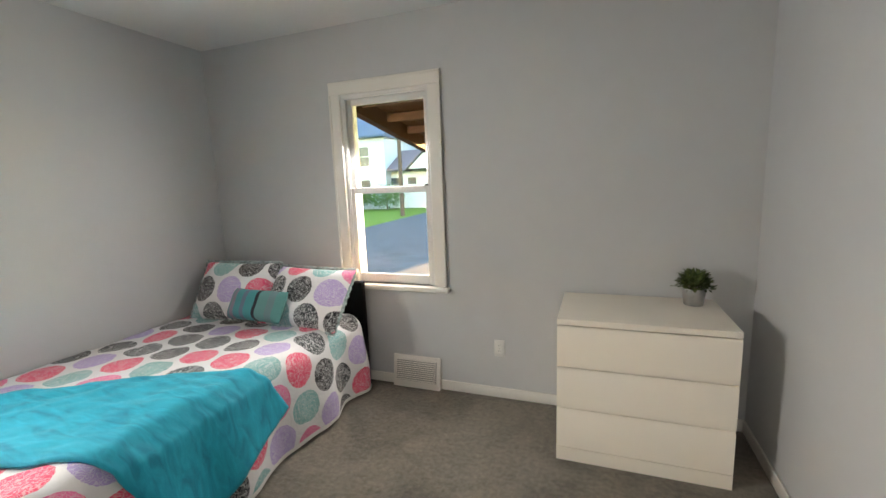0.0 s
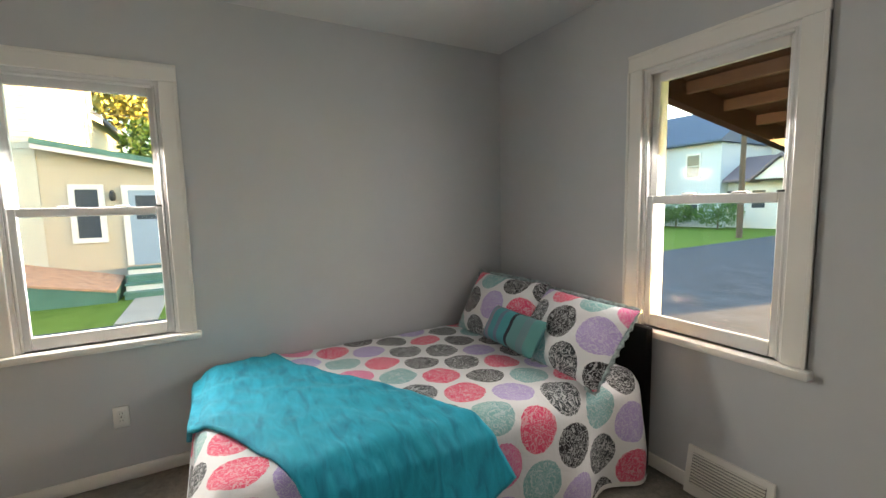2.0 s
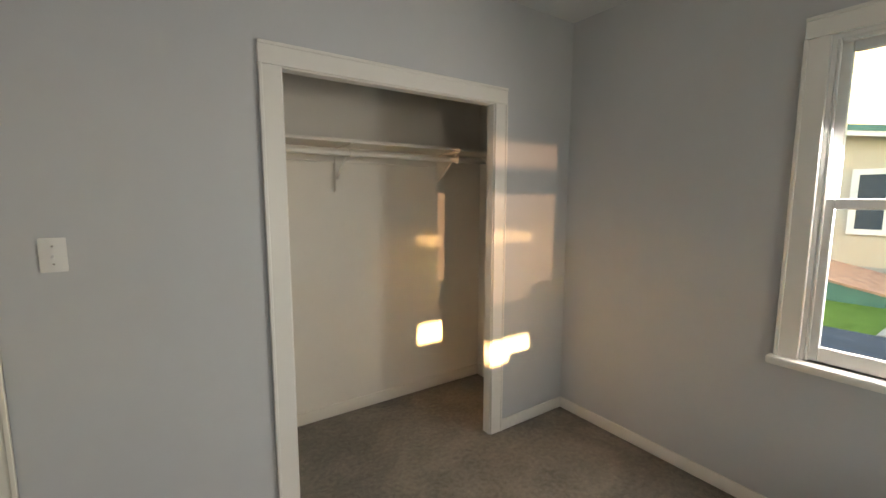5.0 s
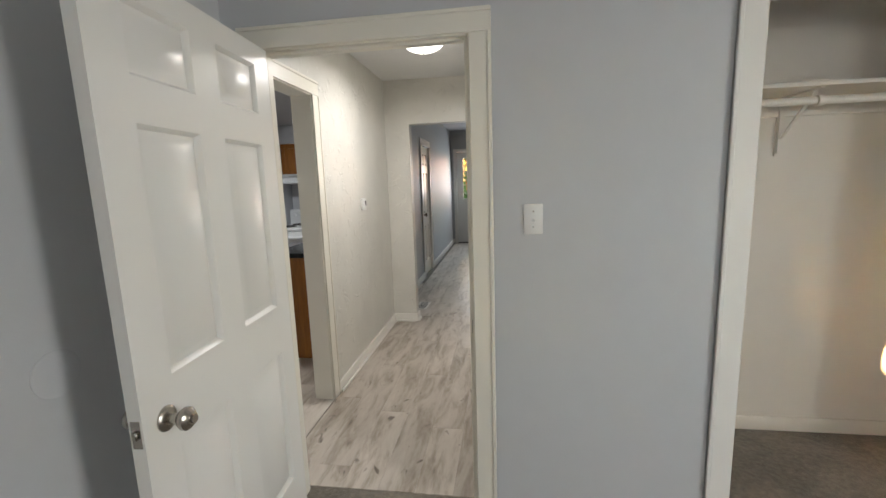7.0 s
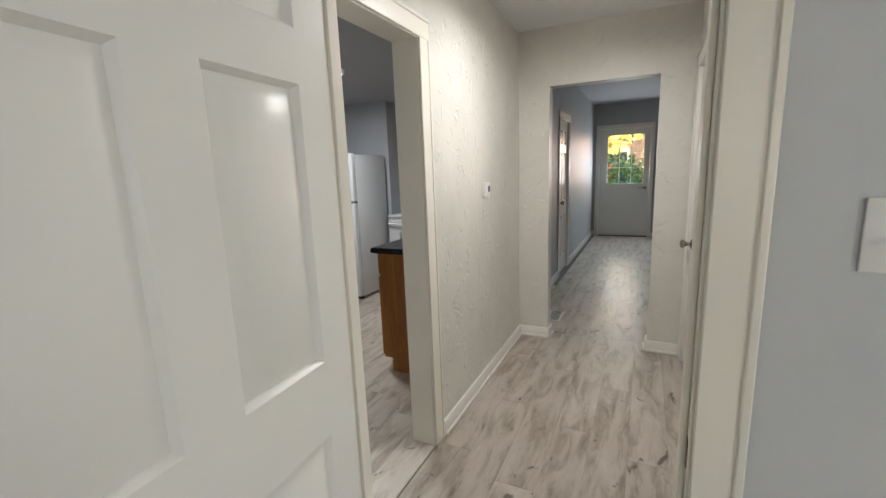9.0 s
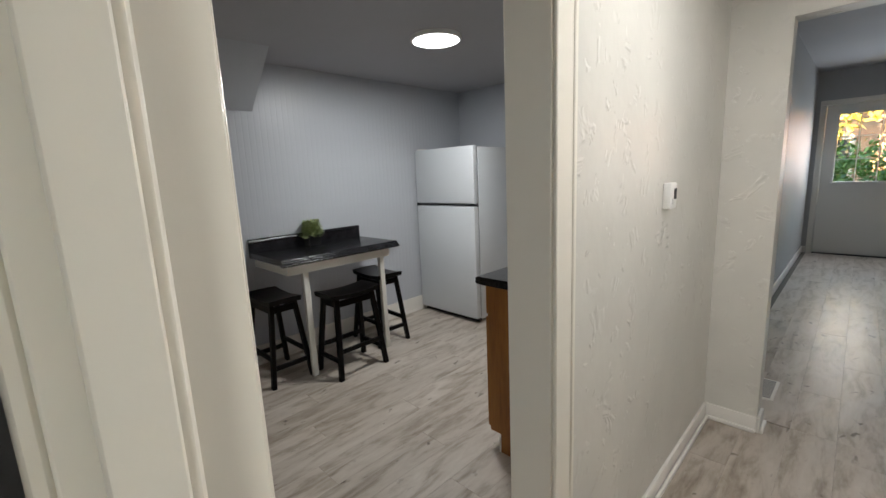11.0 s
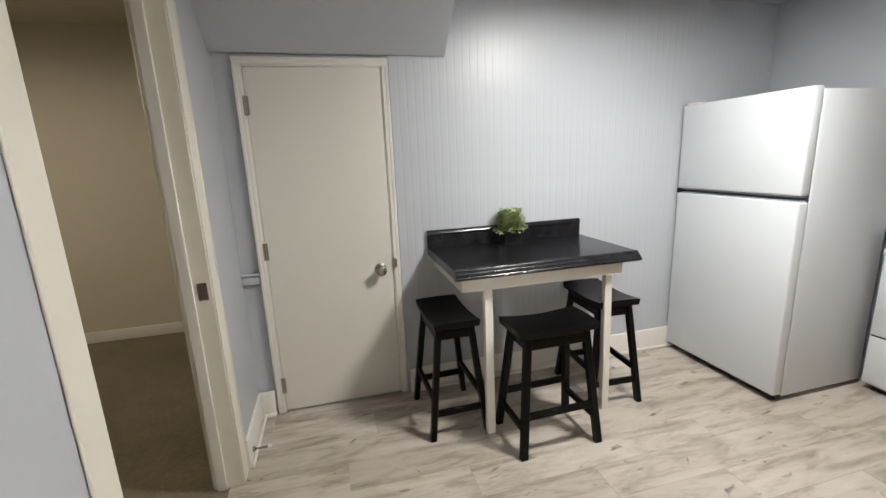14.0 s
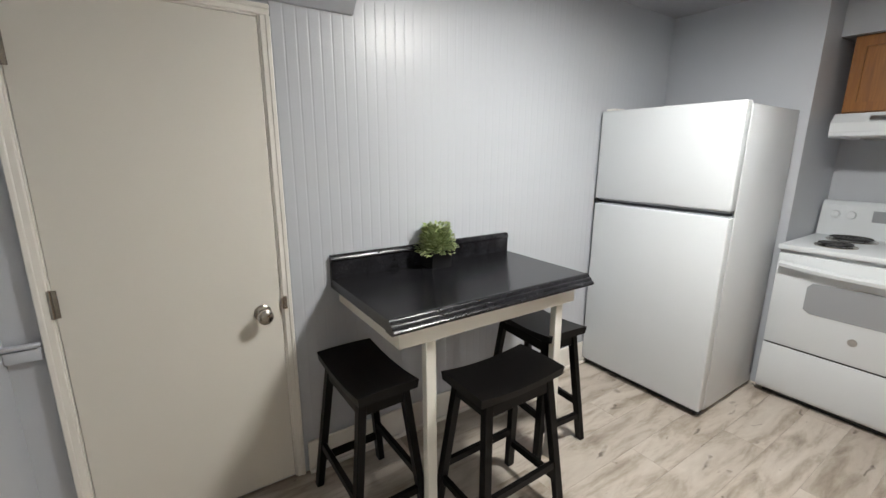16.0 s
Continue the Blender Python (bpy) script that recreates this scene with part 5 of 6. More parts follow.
# ceiling lights
GLOW_W = glow_mat("led_diffuser", (1.0, 0.98, 0.96), 0.5)
GLOW_H = glow_mat("lit_frosted_glass", (1.0, 0.95, 0.86), 0.22)
kl = thing("ceiling_light", (3.155, -2.965, KZ), "round flat LED ceiling light, lit", "ceiling light")
part("rim", lathe(((0.165, 0), (0.165, -0.022), (0.158, -0.026), (0.150, -0.026), (0.150, -0.020), (0.02, -0.018)), 48), PLASTIC, kl)
part("diffuser", lathe(((0.149, -0.019), (0.149, -0.025), (0.10, -0.031), (0.03, -0.033)), 48), GLOW_W, kl, "glowing white diffuser")
hl = thing("ceiling_light", (1.0, -2.2, HZ), "flush dome ceiling light with a white base, lit", "ceiling light")
part("base_ring", lathe(((0.190, 0), (0.198, -0.014), (0.192, -0.040), (0.165, -0.056), (0.146, -0.052)), 48), TRIM, hl, "white painted base ring")
part("dome", lathe([(0.148 * math.cos(a), -0.050 - 0.088 * math.sin(a)) for a in [i * math.pi / 2 / 10 for i in range(10)]] + [(0.01, -0.138)], 48), GLOW_H, hl, "glowing frosted glass dome")
part("finial", lathe(((0.010, -0.136), (0.008, -0.143), (0.003, -0.146)), 14), NICKEL, hl)

# unseen copy of the hall dome, added to go with the back room's glow
copy_thing(hl, Matrix.Translation((4.4, 0.6, 2.45)))

# ---- hall and living room ----
th = thing("thermostat", pose(HX1, -2.615, 1.285, 0, 0, -90), "small white wall thermostat in the hall", "thermostat")
part("body", box(-0.036, 0.036, -0.028, 0, -0.048, 0.048, bevel=0.006), PLASTIC, th)
part("display", box(0.002, 0.028, -0.0295, -0.0275, -0.012, 0.026), RUBBER, th, "dark display window")
part("lever", box(-0.020, -0.014, -0.033, -0.027, -0.03, -0.01), PLASTIC, th)

rg = thing("floor_register", (1.44, -4.0, 0), "white metal floor register in the living room", "vent")
part("frame", box(-0.065, 0.065, -0.15, 0.15, 0.0, 0.007, bevel=0.002, seg=1), TRIM, rg)
for i in range(12):
    y = -0.125 + i * 0.0225
    part("louvre", box(-0.048, 0.048, y - 0.004, y + 0.004, 0.0072, 0.0085), RUBBER, rg)

lv = thing("wall_vent", (-0.045, LY0, -0.085), "dark louvred register in the living room baseboard", "vent")
part("frame", box(-0.155, 0.155, 0, 0.022, 0.09, 0.295, bevel=0.004, seg=1), TRIM, lv)
for i in range(7):
    for xa, xb in ((-0.137, -0.010), (0.010, 0.137)):
        part("louvre", box(xa, xb, 0.0225, 0.026, 0.116 + i * 0.021, 0.133 + i * 0.021), RUBBER, lv)
outlet("light_switch", pose(0.45, LY0, 1.27, 0, 0, 180), "white switch plate beside the front door", True)

# ---- outdoors ----
GZ = -0.60
GRASS = carpet_mat("lawn_grass", (0.075, 0.125, 0.022), (0.15, 0.23, 0.05), 0.0)
GRASS.node_tree.nodes["Principled BSDF"].inputs["Specular IOR Level"].default_value = 0.05
ASPHALT = surf("street_asphalt", (0.075, 0.085, 0.105), 0.95, var=0.2, scale=1.5, bump=0.2, bscale=90, dist=0.002)
ASPHALT.node_tree.nodes["Principled BSDF"].inputs["Specular IOR Level"].default_value = 0.05
CONCRETE = surf("path_concrete", (0.30, 0.28, 0.26), 0.8, var=0.12, scale=2.0, bump=0.3)
TANSIDE = surf("tan_vinyl_siding", (0.44, 0.375, 0.295), 0.6, var=0.05)
BLUESIDE = surf("pale_blue_siding", (0.45, 0.50, 0.56), 0.6, var=0.05)
WHITESIDE = surf("white_siding", (0.62, 0.61, 0.60), 0.6, var=0.05)
SHINGLE_P = surf("plum_grey_shingle", (0.15, 0.125, 0.15), 0.85, var=0.25, scale=9, bump=0.6, bscale=25, dist=0.01)
SHINGLE = surf("blue_grey_shingle", (0.07, 0.10, 0.16), 0.85, var=0.3, scale=9, bump=0.6, bscale=25, dist=0.01)
GREENP = surf("green_painted_wood", (0.07, 0.17, 0.145), 0.5, var=0.15)
BRICKRED = surf("weathered_red_boards", (0.36, 0.21, 0.15), 0.8, var=0.25, scale=8)
DARKGL = surf("dark_window_glass", (0.05, 0.06, 0.075), 0.08, var=0.05)
BLUEDOOR = surf("pale_blue_door", (0.24, 0.31, 0.41), 0.45, var=0.04)
PORCHW = wood_mat("dark_stained_porch_wood", (0.010, 0.005, 0.005), (0.028, 0.013, 0.011), 0, 0.8)
PORCHW.node_tree.nodes["Principled BSDF"].inputs["Specular IOR Level"].default_value = 0.1
PORCHB = wood_mat("brown_porch_boards", (0.028, 0.015, 0.014), (0.065, 0.036, 0.033), 0, 0.8)
BARK = wood_mat("tree_bark", (0.05, 0.035, 0.025), (0.14, 0.10, 0.075), 2, 0.9, 20)
LEAF_G = leaf_mat("tree_leaf_green", (0.03, 0.09, 0.012), (0.09, 0.18, 0.03))
LEAF_Y = leaf_mat("tree_leaf_autumn", (0.27, 0.25, 0.05), (0.42, 0.40, 0.11))

structure("ground", box(-300, 300, -300, 300, GZ - 0.5, GZ), GRASS, "green lawn that reaches the horizon", "ground")
road_bm = prism(((-2.3, -60), (-2.3, 90), (-14.6, 90), (-8.85, 0), (-8.85, -60)), GZ - 0.05, GZ + 0.015, "Z")
structure("road", road_bm, ASPHALT, "grey asphalt street beside the house", "road")
structure("pavement", box(-11.9, -8.87, -0.40, 0.26, GZ, GZ + 0.03), CONCRETE, "concrete path across the lawn to the steps", "pavement")


def clapboards(bm, x0, x1, y0, y1, z0, z1, pitch):
    """Rows of lapped boards on the +x face of a wall."""
    z = z0
    while z < z1 - 0.01:
        h = min(pitch, z1 - z)
        v = [bm.verts.new(c) for c in ((x1 + 0.018, y0, z), (x1 + 0.018, y1, z), (x1 + 0.004, y1, z + h), (x1 + 0.004, y0, z + h), (x1, y0, z), (x1, y1, z))]
        bm.faces.new((v[0], v[1], v[2], v[3]))
        bm.faces.new((v[4], v[5], v[1], v[0]))
        z += pitch


def house_window(parent, axis, face, out, a0, a1, z0, z1):
    """A framed window on a house wall that faces along axis."""
    def q(d0, d1, b0, b1):
        lo, hi = sorted((face + out * d0, face + out * d1))
        return (lo, hi, b0, b1) if axis == "X" else (b0, b1, lo, hi)
    w = part("window", box(*q(0.02, 0.03, a0, a1), z0, z1), DARKGL, parent, "dark window pane")
    for b0, b1, h0, h1 in ((a0 - 0.12, a0, z0 - 0.12, z1 + 0.12), (a1, a1 + 0.12, z0 - 0.12, z1 + 0.12), (a0, a1, z1, z1 + 0.12), (a0, a1, z0 - 0.12, z0), (a0, a1, (z0 + z1) / 2 - 0.03, (z0 + z1) / 2 + 0.03)):
        part("window_frame", box(*q(0.0, 0.06, b0, b1), h0, h1), WHITESIDE, w)


# tan cottage across the street, its low gable end towards the bedroom
hx = -12.6
tan = thing("cottage", (0, 0, 0), "tan clapboard cottage with green roof edge and blue door", "house")
bm = prism(((-2.15, GZ), (0.55, GZ), (0.55, 2.54), (-2.15, 3.0)), hx - 7.0, hx, "X")
part("wall", bm, TANSIDE, tan)
sb = bmesh.new()
clapboards(sb, 0, hx, -2.15, 0.55, 0.05, 2.52, 0.13)
part("siding", sb, TANSIDE, tan)
part("foundation", box(hx, hx + 0.03, -2.15, 0.56, GZ, 0.02), CONCRETE, tan)
part("corner_board", box(hx, hx + 0.04, 0.43, 0.57, 0.02, 2.62), WHITESIDE, tan)
part("roof", prism(((0.85, 2.52), (0.85, 2.62), (-2.14, 3.13), (-2.14, 3.03)), hx - 7.2, hx + 0.35, "X"), SHINGLE, tan)
part("fascia", prism(((0.87, 2.505), (0.87, 2.63), (-2.14, 3.14), (-2.14, 3.015)), hx + 0.35, hx + 0.38, "X"), GREENP, tan, "green painted roof edge")
part("rake_board", prism(((0.85, 2.40), (0.85, 2.505), (-2.14, 3.01), (-2.14, 2.905)), hx + 0.33, hx + 0.36, "X"), WHITESIDE, tan)
house_window(tan, "X", hx, 1, -1.53, -1.09, 0.83, 2.0)
dr5 = part("house_door", box(hx + 0.02, hx + 0.05, -0.50, 0.24, 0.10, 1.98), BLUEDOOR, tan, "pale blue house door")
part("door_pane", box(hx + 0.05, hx + 0.055, -0.36, 0.10, 1.25, 1.85), DARKGL, dr5)
for y0, y1, z0, z1 in ((-0.63, -0.50, 0.1, 2.11), (0.24, 0.37, 0.1, 2.11), (-0.50, 0.24, 1.98, 2.11)):
    part("door_frame", box(hx, hx + 0.06, y0, y1, z0, z1), WHITESIDE, tan)
part("wall_lamp", lathe(((0.04, 0), (0.07, 0.05), (0.07, 0.18), (0.03, 0.26)), 12, (hx + 0.10, -0.80, 1.72)), RUBBER, tan)
steps = thing("entry_steps", (hx, 0, GZ), "green wooden entry steps to the cottage door", "steps")
for i in range(4):
    part("tread", box(0.05, 1.15 - i * 0.26, -0.62, 0.36, i * 0.165 + 0.12, i * 0.165 + 0.165), GREENP, steps)
    part("riser", box(1.10 - i * 0.26, 1.13 - i * 0.26, -0.60, 0.34, i * 0.165, i * 0.165 + 0.12), WHITESIDE if i % 2 else GREENP, steps)
bulk = thing("cellar_hatch", (hx, 0, GZ), "sloping cellar hatch with green sides and weathered red boards", "cellar hatch")
def slab(lo, hi):
    """A block between four lower and four upper corners, given in turn round the plan."""
    bm = bmesh.new()
    v = [bm.verts.new(c) for c in (*lo, *hi)]
    for q in ((3, 2, 1, 0), (4, 5, 6, 7), (0, 1, 5, 4), (1, 2, 6, 5), (2, 3, 7, 6), (3, 0, 4, 7)):
        bm.faces.new([v[i] for i in q])
    bmesh.ops.recalc_face_normals(bm, faces=bm.faces)
    return bm


plan = ((0.03, -2.7), (1.30, -2.7), (1.30, -0.72), (0.03, -0.72))
tops = (0.86, 0.60, 0.22, 0.40)
part("side", slab([(x, y, 0.0) for x, y in plan], [(x, y, z) for (x, y), z in zip(plan, tops)]), GREENP, bulk)
part("lid", slab([(x * 1.02, y, z + 0.003) for (x, y), z in zip(plan, tops)], [(x * 1.02, y, z + 0.055) for (x, y), z in zip(plan, tops)]), BRICKRED, bulk)

tall = thing("house", (0, 0, 0), "tall cream house behind the cottage", "house")
CREAMSIDE = surf("pale_cream_siding", (0.48, 0.455, 0.39), 0.6, var=0.05)
part("wall", prism(((-12.0, GZ), (-2.25, GZ), (-2.25, 4.95), (-6.0, 7.4), (-12.0, 7.4)), -25.5, -19.0, "X"), CREAMSIDE, tall)
part("side_wing", box(-19.0, hx + 0.02, -12.0, -2.152, GZ, 6.8), CREAMSIDE, tall)
sb = bmesh.new()
clapboards(sb, 0, hx + 0.02, -12.0, -2.152, GZ + 0.4, 6.8, 0.13)
part("siding", sb, CREAMSIDE, tall)
part("roof", prism(((-1.85, 4.70), (-1.85, 4.84), (-6.0, 7.72), (-6.0, 7.5)), -25.8, -18.6, "X"), SHINGLE, tall)
part("rake_board", prism(((-1.85, 4.52), (-1.85, 4.70), (-6.0, 7.5), (-6.0, 7.3)), -18.75, -18.6, "X"), WHITESIDE, tall)


# houses up the street
blue = thing("house", (0, 0, 0), "pale blue two-storey house with a dark blue roof", "house")
part("wall", box(-27.0, -16.2, 33.0, 42.0, GZ, 5.6), BLUESIDE, blue)
part("roof", prism(((32.4, 5.45), (32.4, 5.6), (37.5, 8.6), (42.6, 5.6), (42.6, 5.45)), -27.4, -15.9, "X"), SHINGLE, blue)
for x in (-25.0, -22.0, -18.6):
    house_window(blue, "Y", 33.0, -1, x, x + 0.9, 3.1, 4.7)
    house_window(blue, "Y", 33.0, -1, x, x + 0.9, 0.3, 1.9)
part("front_gable", prism(((-27.0, 5.6), (-20.6, 5.6), (-23.8, 8.4)), 31.0, 36.0, "Y"), WHITESIDE, blue)
part("gable_wall", box(-27.0, -20.6, 31.0, 33.0, GZ, 5.6), WHITESIDE, blue)
white = thing("house", (0, 0, 0), "white gabled house behind the low one", "house")
part("wall", prism(((-17.6, GZ), (-12.4, GZ), (-12.4, 5.0), (-15.0, 8.1), (-17.6, 5.6)), 40.0, 48.0, "Y"), WHITESIDE, white)
part("roof", prism(((-12.0, 4.6), (-12.0, 4.8), (-15.0, 8.45), (-15.0, 8.2)), 39.6, 48.4, "Y"), SHINGLE, white)
house_window(white, "Y", 40.0, -1, -15.5, -14.5, 3.2, 5.0)
small = thing("house", (0, 0, 0), "small low house with a plum roof and front gable", "house")
part("wall", box(-17.0, -11.2, 34.0, 39.0, GZ, 2.7), WHITESIDE, small)
part("roof", prism(((33.2, 2.6), (33.2, 2.75), (36.5, 4.5), (39.8, 2.75), (39.8, 2.6)), -17.4, -10.9, "X"), SHINGLE_P, small)
part("porch_gable", prism(((-13.9, 2.7), (-11.0, 2.7), (-12.45, 4.0)), 32.6, 35.6, "Y"), WHITESIDE, small, "white front gable")
part("porch_roof_slope", prism(((-14.2, 2.5), (-14.2, 2.66), (-12.45, 4.28), (-10.7, 2.66), (-10.7, 2.5), (-12.45, 4.08)), 32.4, 35.8, "Y"), SHINGLE_P, small)
for x in (-16.2, -14.6, -12.8):
    house_window(small, "Y", 34.0, -1, x, x + 0.8, 0.8, 2.0)
# out of view; added to keep the low sun off the cottage and street
grey = thing("house", (0, 0, 0), "unseen grey two-storey house up the street, added to shade the cottage", "house")
part("wall", box(-9.0, 3.6, 41.0, 49.0, GZ, 5.4), BLUESIDE, grey)
part("roof", prism(((40.4, 5.3), (40.4, 5.45), (45.0, 8.2), (49.6, 5.45), (49.6, 5.3)), -9.4, 4.0, "X"), SHINGLE, grey)
for x in (-7.4, -4.2, -1.0, 2.0):
    house_window(grey, "Y", 41.0, -1, x, x + 0.9, 0.4, 1.9)
    house_window(grey, "Y", 41.0, -1, x, x + 0.9, 3.1, 4.6)
pole = thing("utility_pole", (-11.2, 25.5, GZ), "brown wooden utility pole by the street", "utility pole")
part("shaft", lathe(((0.15, 0), (0.10, 8.6)), 14), BARK, pole)
part("cross_arm", box(-1.0, 1.0, -0.05, 0.05, 7.8, 7.92), BARK, pole)
wire = thing("overhead_wire", (0, 0, 0), "thin black overhead wire in front of the cottage", "wire")
part("cable", tube((-18.98, -5.4, 5.0), (-15.5, 9.0, 4.2), 0.014, 6), RUBBER, wire)
copy_thing(pole, Matrix.Translation((-15.55, 9.0, GZ)))


def crown_bm(seed, blobs, per, leaf):
    """Many small leaves scattered through overlapping clumps."""
    rng = random.Random(seed)
    vs, fs = [], []
    for cx, cy, cz, r in blobs:
        for _ in range(per):
            d = Vector((rng.gauss(0, 1), rng.gauss(0, 1), rng.gauss(0, 0.8)))
            d = d.normalized() * r * rng.uniform(0.35, 1.0) ** 0.6
            c = Vector((cx, cy, cz)) + d
            a, b = Vector((rng.gauss(0, 1), rng.gauss(0, 1), rng.gauss(0, 1))).normalized(), Vector((rng.gauss(0, 1), rng.gauss(0, 1), rng.gauss(0, 1)))
            b = a.cross(b).normalized()
            s = leaf * rng.uniform(0.6, 1.3)
            k = len(vs)
            vs += [c - a * s, c - b * s * 0.5 + a * s * 0.1, c + a * s, c + b * s * 0.5 + a * s * 0.1]
            fs.append((k, k + 1, k + 2, k + 3))
    return vs, fs


def tree(name, at, trunk, blobs, per, leaf, mat, label, seed):
    t = thing(name, at, label, "tree")
    part("trunk", lathe(((trunk * 1.5, 0), (trunk, 0.3), (trunk * 0.8, blobs[0][2] * 0.6), (trunk * 0.4, blobs[0][2])), 14), BARK, t)
    for b in blobs[1:]:
        part("limb", tube((0, 0, blobs[0][2] * 0.5), b[:3], trunk * 0.35, 8, trunk * 0.12), BARK, t)
    me = bpy.data.meshes.new("crown")
    vs, fs = crown_bm(seed, blobs, per, leaf)
    me.from_pydata(vs, [], fs)
    me.materials.append(mat)
    c = new("crown", me)
    c.parent = t
    return t


tree("tree", (-24.5, 1.4, GZ), 0.28, [(0, 0, 8.6, 2.6), (-1, -2.6, 8.2, 2.3), (0.5, 2.4, 8.6, 2.2), (0, -1.2, 10.0, 2.0), (0.4, -3.2, 7.4, 1.8)], 2800, 0.15, LEAF_Y, "tall autumn tree with golden leaves", 3)
tree("tree", (-19.5, 1.6, GZ), 0.2, [(0, 0, 4.4, 1.9), (0.4, -1.7, 4.2, 1.5), (0, 1.9, 4.2, 1.7), (0.2, 0.4, 5.7, 1.4), (0.2, 2.2, 2.5, 1.5)], 3000, 0.12, LEAF_G, "dense green tree behind the cottage", 4)
tree("tree", (-17.5, 48.0, GZ), 0.3, [(0, 0, 9.5, 3.4), (-4.0, 1, 9.6, 3.2), (4.2, 0, 8.6, 3.0), (8.0, 0.5, 7.0, 2.8)], 1500, 0.22, LEAF_G, "green tree behind the far houses", 6)
tree("tree", (2.2, -16.5, GZ), 0.25, [(0, 0, 5.8, 2.0), (-1.6, 0, 5.2, 1.7), (1.5, 0.3, 5.2, 1.7), (0, -0.4, 3.8, 1.5)], 1100, 0.14, LEAF_Y, "golden autumn tree in front of the house", 12)


def shrub(at, r, h, seed, mat, label, leaf=0.07, per=900):
    t = thing("shrub", at, label, "shrub")
    part("stem", lathe(((0.05, 0), (0.03, h * 0.6)), 8), BARK, t)
    me = bpy.data.meshes.new("foliage")
    vs, fs = crown_bm(seed, [(0, 0, h * 0.5, r), (r * 0.6, 0.1, h * 0.45, r * 0.7), (-r * 0.6, -0.1, h * 0.42, r * 0.7)], per, leaf)
    me.from_pydata([v if v.z > 0.02 else Vector((v.x, v.y, 0.02)) for v in vs], [], fs)
    me.materials.append(mat)
    new("foliage", me).parent = t
    return t


shrub((-18.2, 31.2, GZ), 1.0, 2.3, 21, LEAF_G, "round green shrub before the blue house")
shrub((-15.4, 31.4, GZ), 1.2, 2.4, 22, LEAF_G, "round green shrub before the white house")
shrub((-20.2, 30.6, GZ), 1.0, 2.2, 23, LEAF_G, "round green shrub by the street")
shrub((1.25, -11.2, GZ), 1.05, 2.6, 24, LEAF_G, "green shrub in front of the front door", 0.06, 3000)
shrub((-0.5, -10.7, GZ), 0.62, 2.2, 25, LEAF_G, "green shrub under the living room window", 0.05, 2000)
red = thing("house", (0, 0, 0), "red painted house across the front yard", "house")
part("wall", box(-8.0, 6.0, -26.0, -21.0, GZ, 3.4), surf("pink_brick", (0.40, 0.27, 0.22), 0.8, var=0.15, scale=6), red)
part("roof", prism(((-20.5, 3.3), (-20.5, 3.45), (-23.5, 5.4), (-26.5, 3.45), (-26.5, 3.3)), -8.4, 6.4, "X"), BRICKRED, red)
for x in (-5.5, -2.0, 1.5, 4.0):
    house_window(red, "Y", -21.0, 1, x, x + 0.9, 0.6, 2.0)

# porch roof outside the bedroom window, falling away from the house
porch = thing("porch_roof", (0, 0, 0), "dark brown open porch roof with rafters and joists", "porch roof")
PSL, PZ0 = 0.15, 2.70


def pz(y):
    return PZ0 - PSL * (y - 3.485)


part("rafter", prism(((3.50, pz(3.5)), (6.95, pz(6.95)), (6.95, pz(6.95) - 0.20), (3.50, pz(3.5) - 0.20)), -1.86, -1.76, "X"), PORCHW, porch, "dark brown edge rafter")
for i in range(6):
    y = 3.75 + i * 0.60
    part("joist", box(-1.76, 2.6, y, y + 0.045, pz(y) - 0.11, pz(y) - 0.012), PORCHB, porch)
for i in range(23):
    y = 3.50 + i * 0.15
    part("board", prism(((y, pz(y)), (y + 0.142, pz(y + 0.142)), (y + 0.142, pz(y + 0.142) + 0.02), (y, pz(y) + 0.02)), -1.90, 2.7, "X"), PORCHW, porch)
for x in (-0.95, 2.5):
    part("post", box(x - 0.05, x + 0.05, 6.80, 6.90, GZ, pz(6.85) - 0.19), PORCHW, porch, "dark wooden post")

# unseen screen, added to cut the sun into a slit and a scalloped band
screen = thing("trellis_screen", (0, 8.6, GZ), "unseen wooden screen with a notched top beside the porch, added to slit the sun", "trellis")
for x in (-0.98, 2.55):
    part("post", box(x - 0.05, x + 0.05, -0.05, 0.05, 0.0, 2.95, bevel=0.006, seg=1), PORCHB, screen)
for i in range(5):
    part("board", box(-0.93, 2.50, -0.015, 0.015, 2.19 + i * 0.13, 2.32 + i * 0.13, bevel=0.002, seg=1), PORCHB, screen)
for i in range(43):
    x = -0.93 + i * 0.08
    part("notch_block", box(x, x + 0.060, -0.015, 0.015, 2.840, 2.861), PORCHB, screen)
part("cap_rail", box(-0.93, 2.50, -0.03, 0.03, 2.861, 2.95, bevel=0.004, seg=1), PORCHB, screen)
part("lower_rail", box(-0.93, 2.50, -0.015, 0.015, 1.975, 2.075, bevel=0.004, seg=1), PORCHB, screen)

shed = thing("garden_shed", (0, 0, 0), "small red shed beyond the front yard", "shed")
part("wall", box(2.0, 3.3, -19.5, -17.8, GZ, 1.5), surf("red_paint", (0.45, 0.03, 0.02), 0.6), shed)
part("roof", prism(((1.8, 1.48), (1.8, 1.56), (2.65, 2.1), (3.5, 1.56), (3.5, 1.48)), -19.7, -17.6, "Y"), SHINGLE, shed)

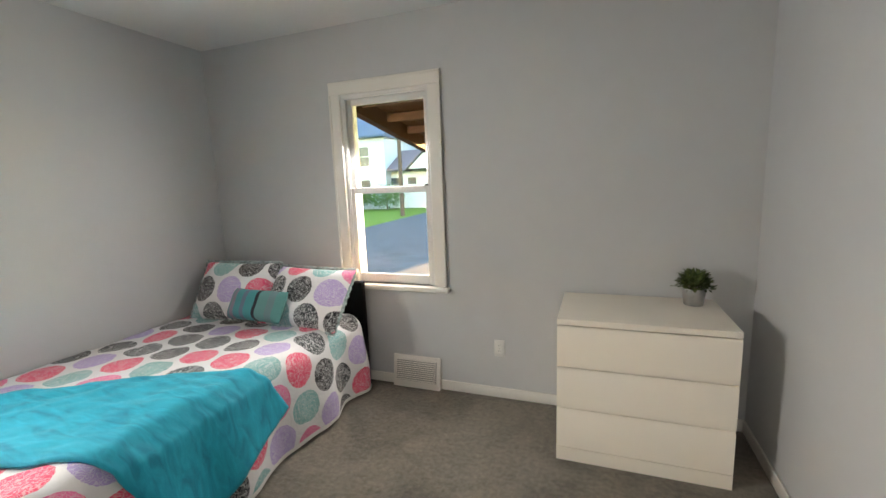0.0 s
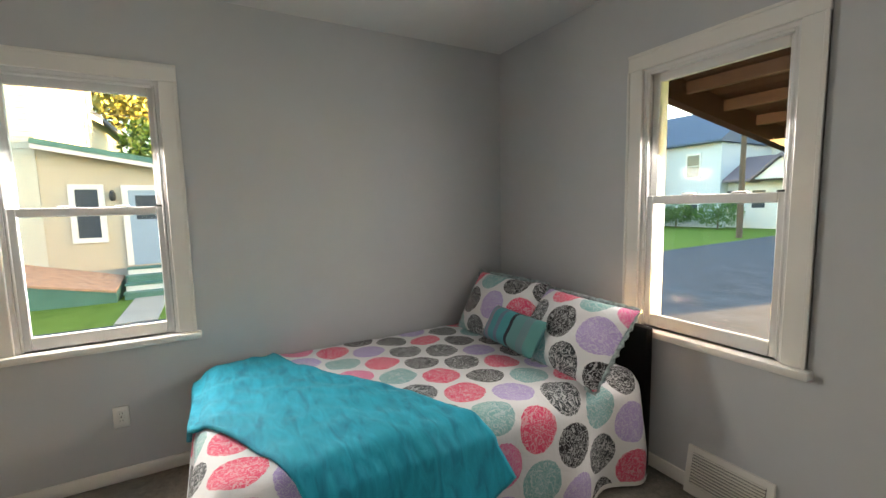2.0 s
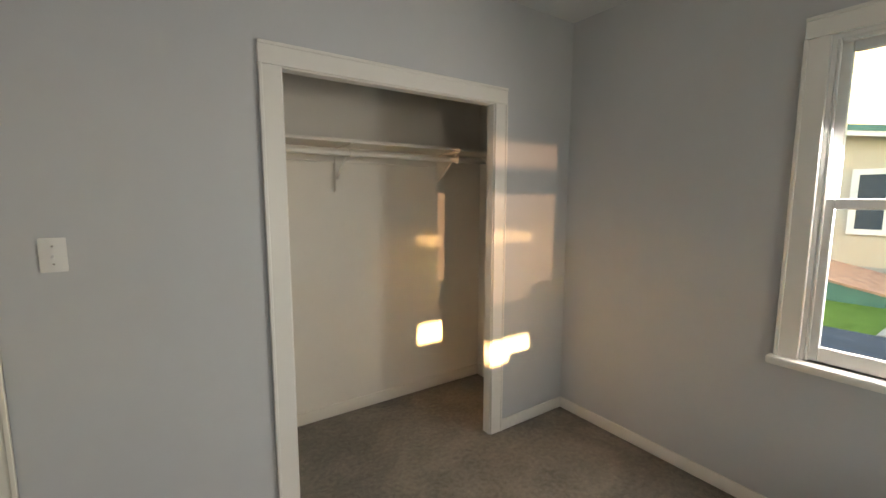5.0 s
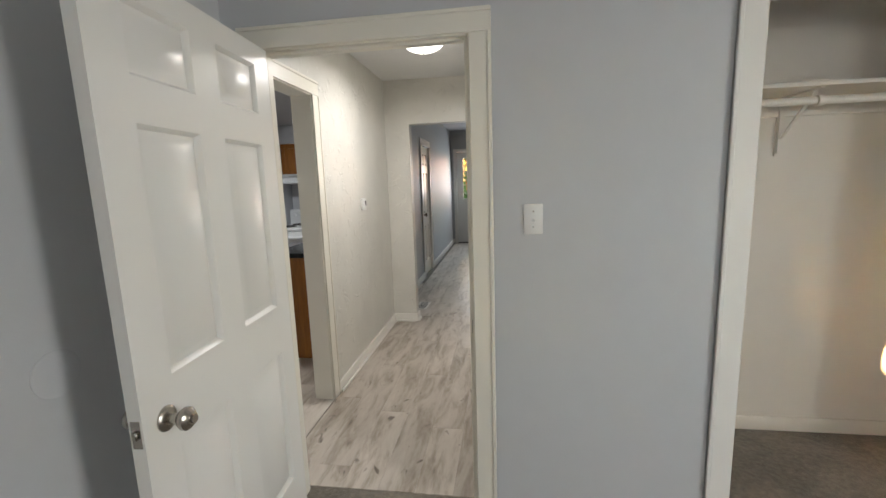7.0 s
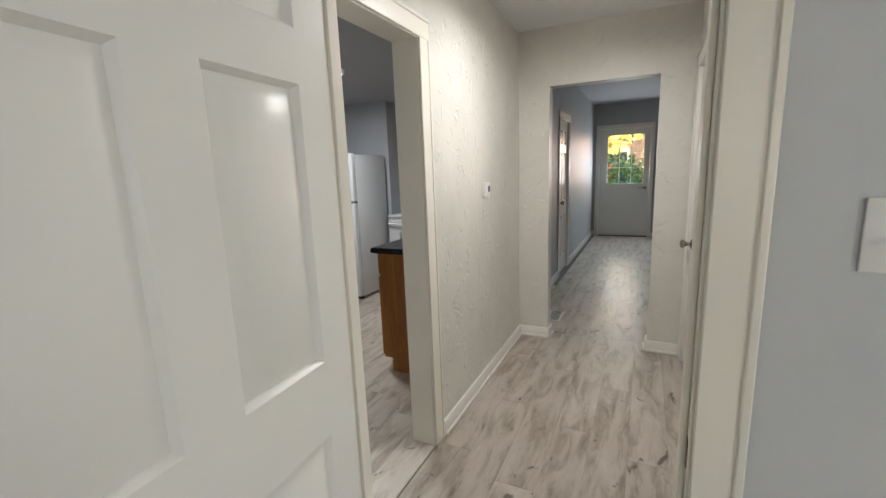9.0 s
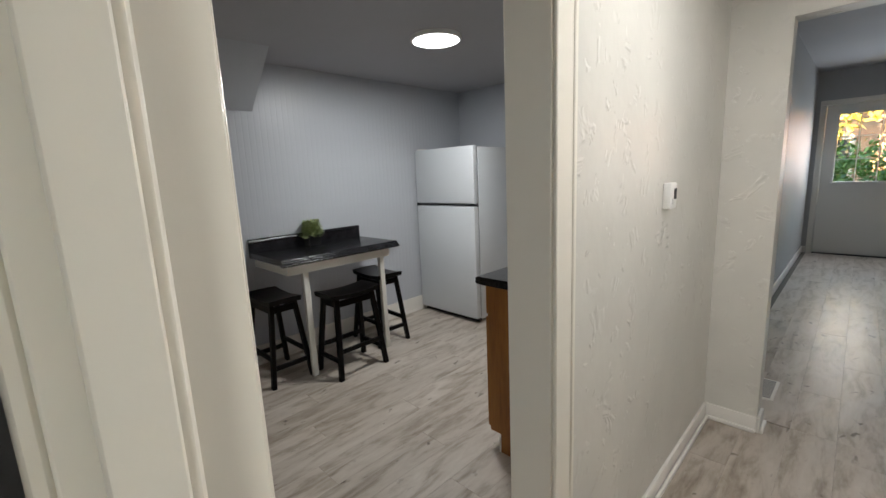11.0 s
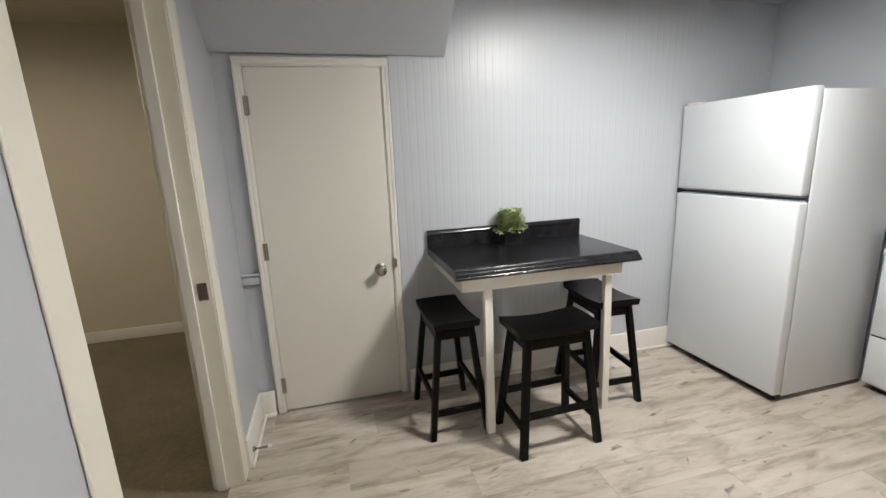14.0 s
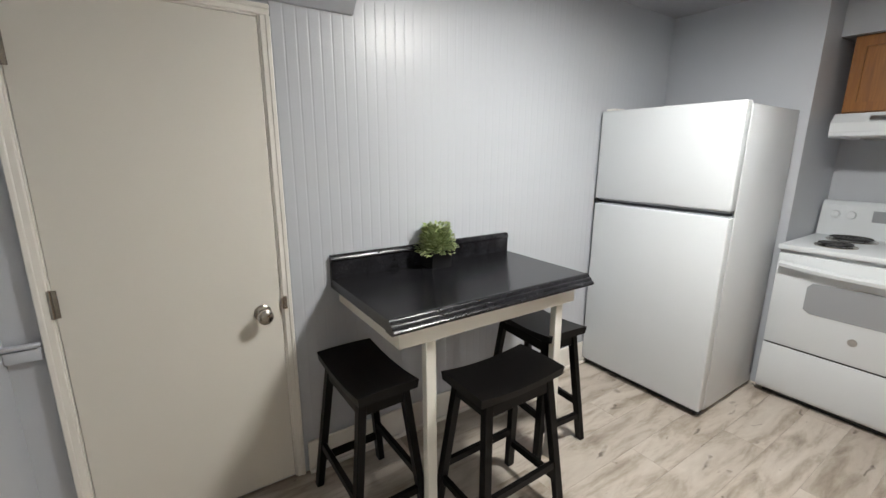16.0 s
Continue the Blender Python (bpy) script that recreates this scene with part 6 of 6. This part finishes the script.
# ---- beaded boards and floor planks ----
pitch = 0.0445
bead = prism(((0, 0.0001), (-0.0110, 0.0001), (-0.0110, 0.0008), (-0.0113, 0.0018), (-0.01135, 0.0080), (-0.0114, 0.022), (-0.01135, 0.037), (-0.0113, pitch - 0.0014), (-0.0110, pitch - 0.0005), (-0.0110, pitch - 0.0001), (0, pitch - 0.0001)), 0.0, KZ - 0.001, "Z")
me_bead = bpy.data.meshes.new("board")
bead.to_mesh(me_bead)
me_bead.shade_smooth()
me_bead.set_sharp_from_angle(angle=radians(50))
me_bead.materials.append(KITCHEN)
panel = thing("beadboard", (KX1 + 0.0115, 0, 0), "blue-grey beaded board cladding on the kitchen wall", "wall panelling", kind="structure")
y = -1.921
while y - pitch > -4.50:
    ob = new("board", me_bead)
    ob.parent = panel
    ob.location = (0, y - pitch, 0.0)
    y -= pitch

PWID, PLEN, GAP = 0.182, 1.22, 0.0003


def plank_mesh(w, ln):
    me = bpy.data.meshes.new("plank")
    b = box(GAP, w - GAP, GAP, ln - GAP, -0.004, 0.0)
    bmesh.ops.bevel(b, geom=[e for e in b.edges if all(v.co.z > -0.001 for v in e.verts)], offset=0.0007, segments=1, affect="EDGES")
    b.to_mesh(me)
    b.free()
    me.materials.append(PLANK)
    return me


meshes = {}
rng = random.Random(11)
zones = (("kitchen", KX0 - 0.14, KX1 + 0.01, KY0, KY1 + 0.057), ("hall", HX0 - 0.02, KX0 - 0.14, -3.6, -0.993), ("living", LX0, KX0 - 0.14, LY0, -3.6))
for zone, x0, x1, y0, y1 in zones:
    i0 = math.floor(x0 / PWID)
    for i in range(i0, math.ceil(x1 / PWID)):
        a0, a1 = max(x0, i * PWID), min(x1, (i + 1) * PWID)
        if a1 - a0 < 0.01:
            continue
        start = ((i * 0.437) % 1.0) * PLEN - 12.2
        for j in range(12):
            b0, b1 = max(y0, start + j * PLEN), min(y1, start + (j + 1) * PLEN)
            if b1 - b0 < 0.02:
                continue
            key = (round(a1 - a0, 3), round(b1 - b0, 3))
            if key not in meshes:
                meshes[key] = plank_mesh(*key)
            ob = new("plank", meshes[key])
            ob.parent = house_floor
            ob.location = (a0, b0, 0.0)
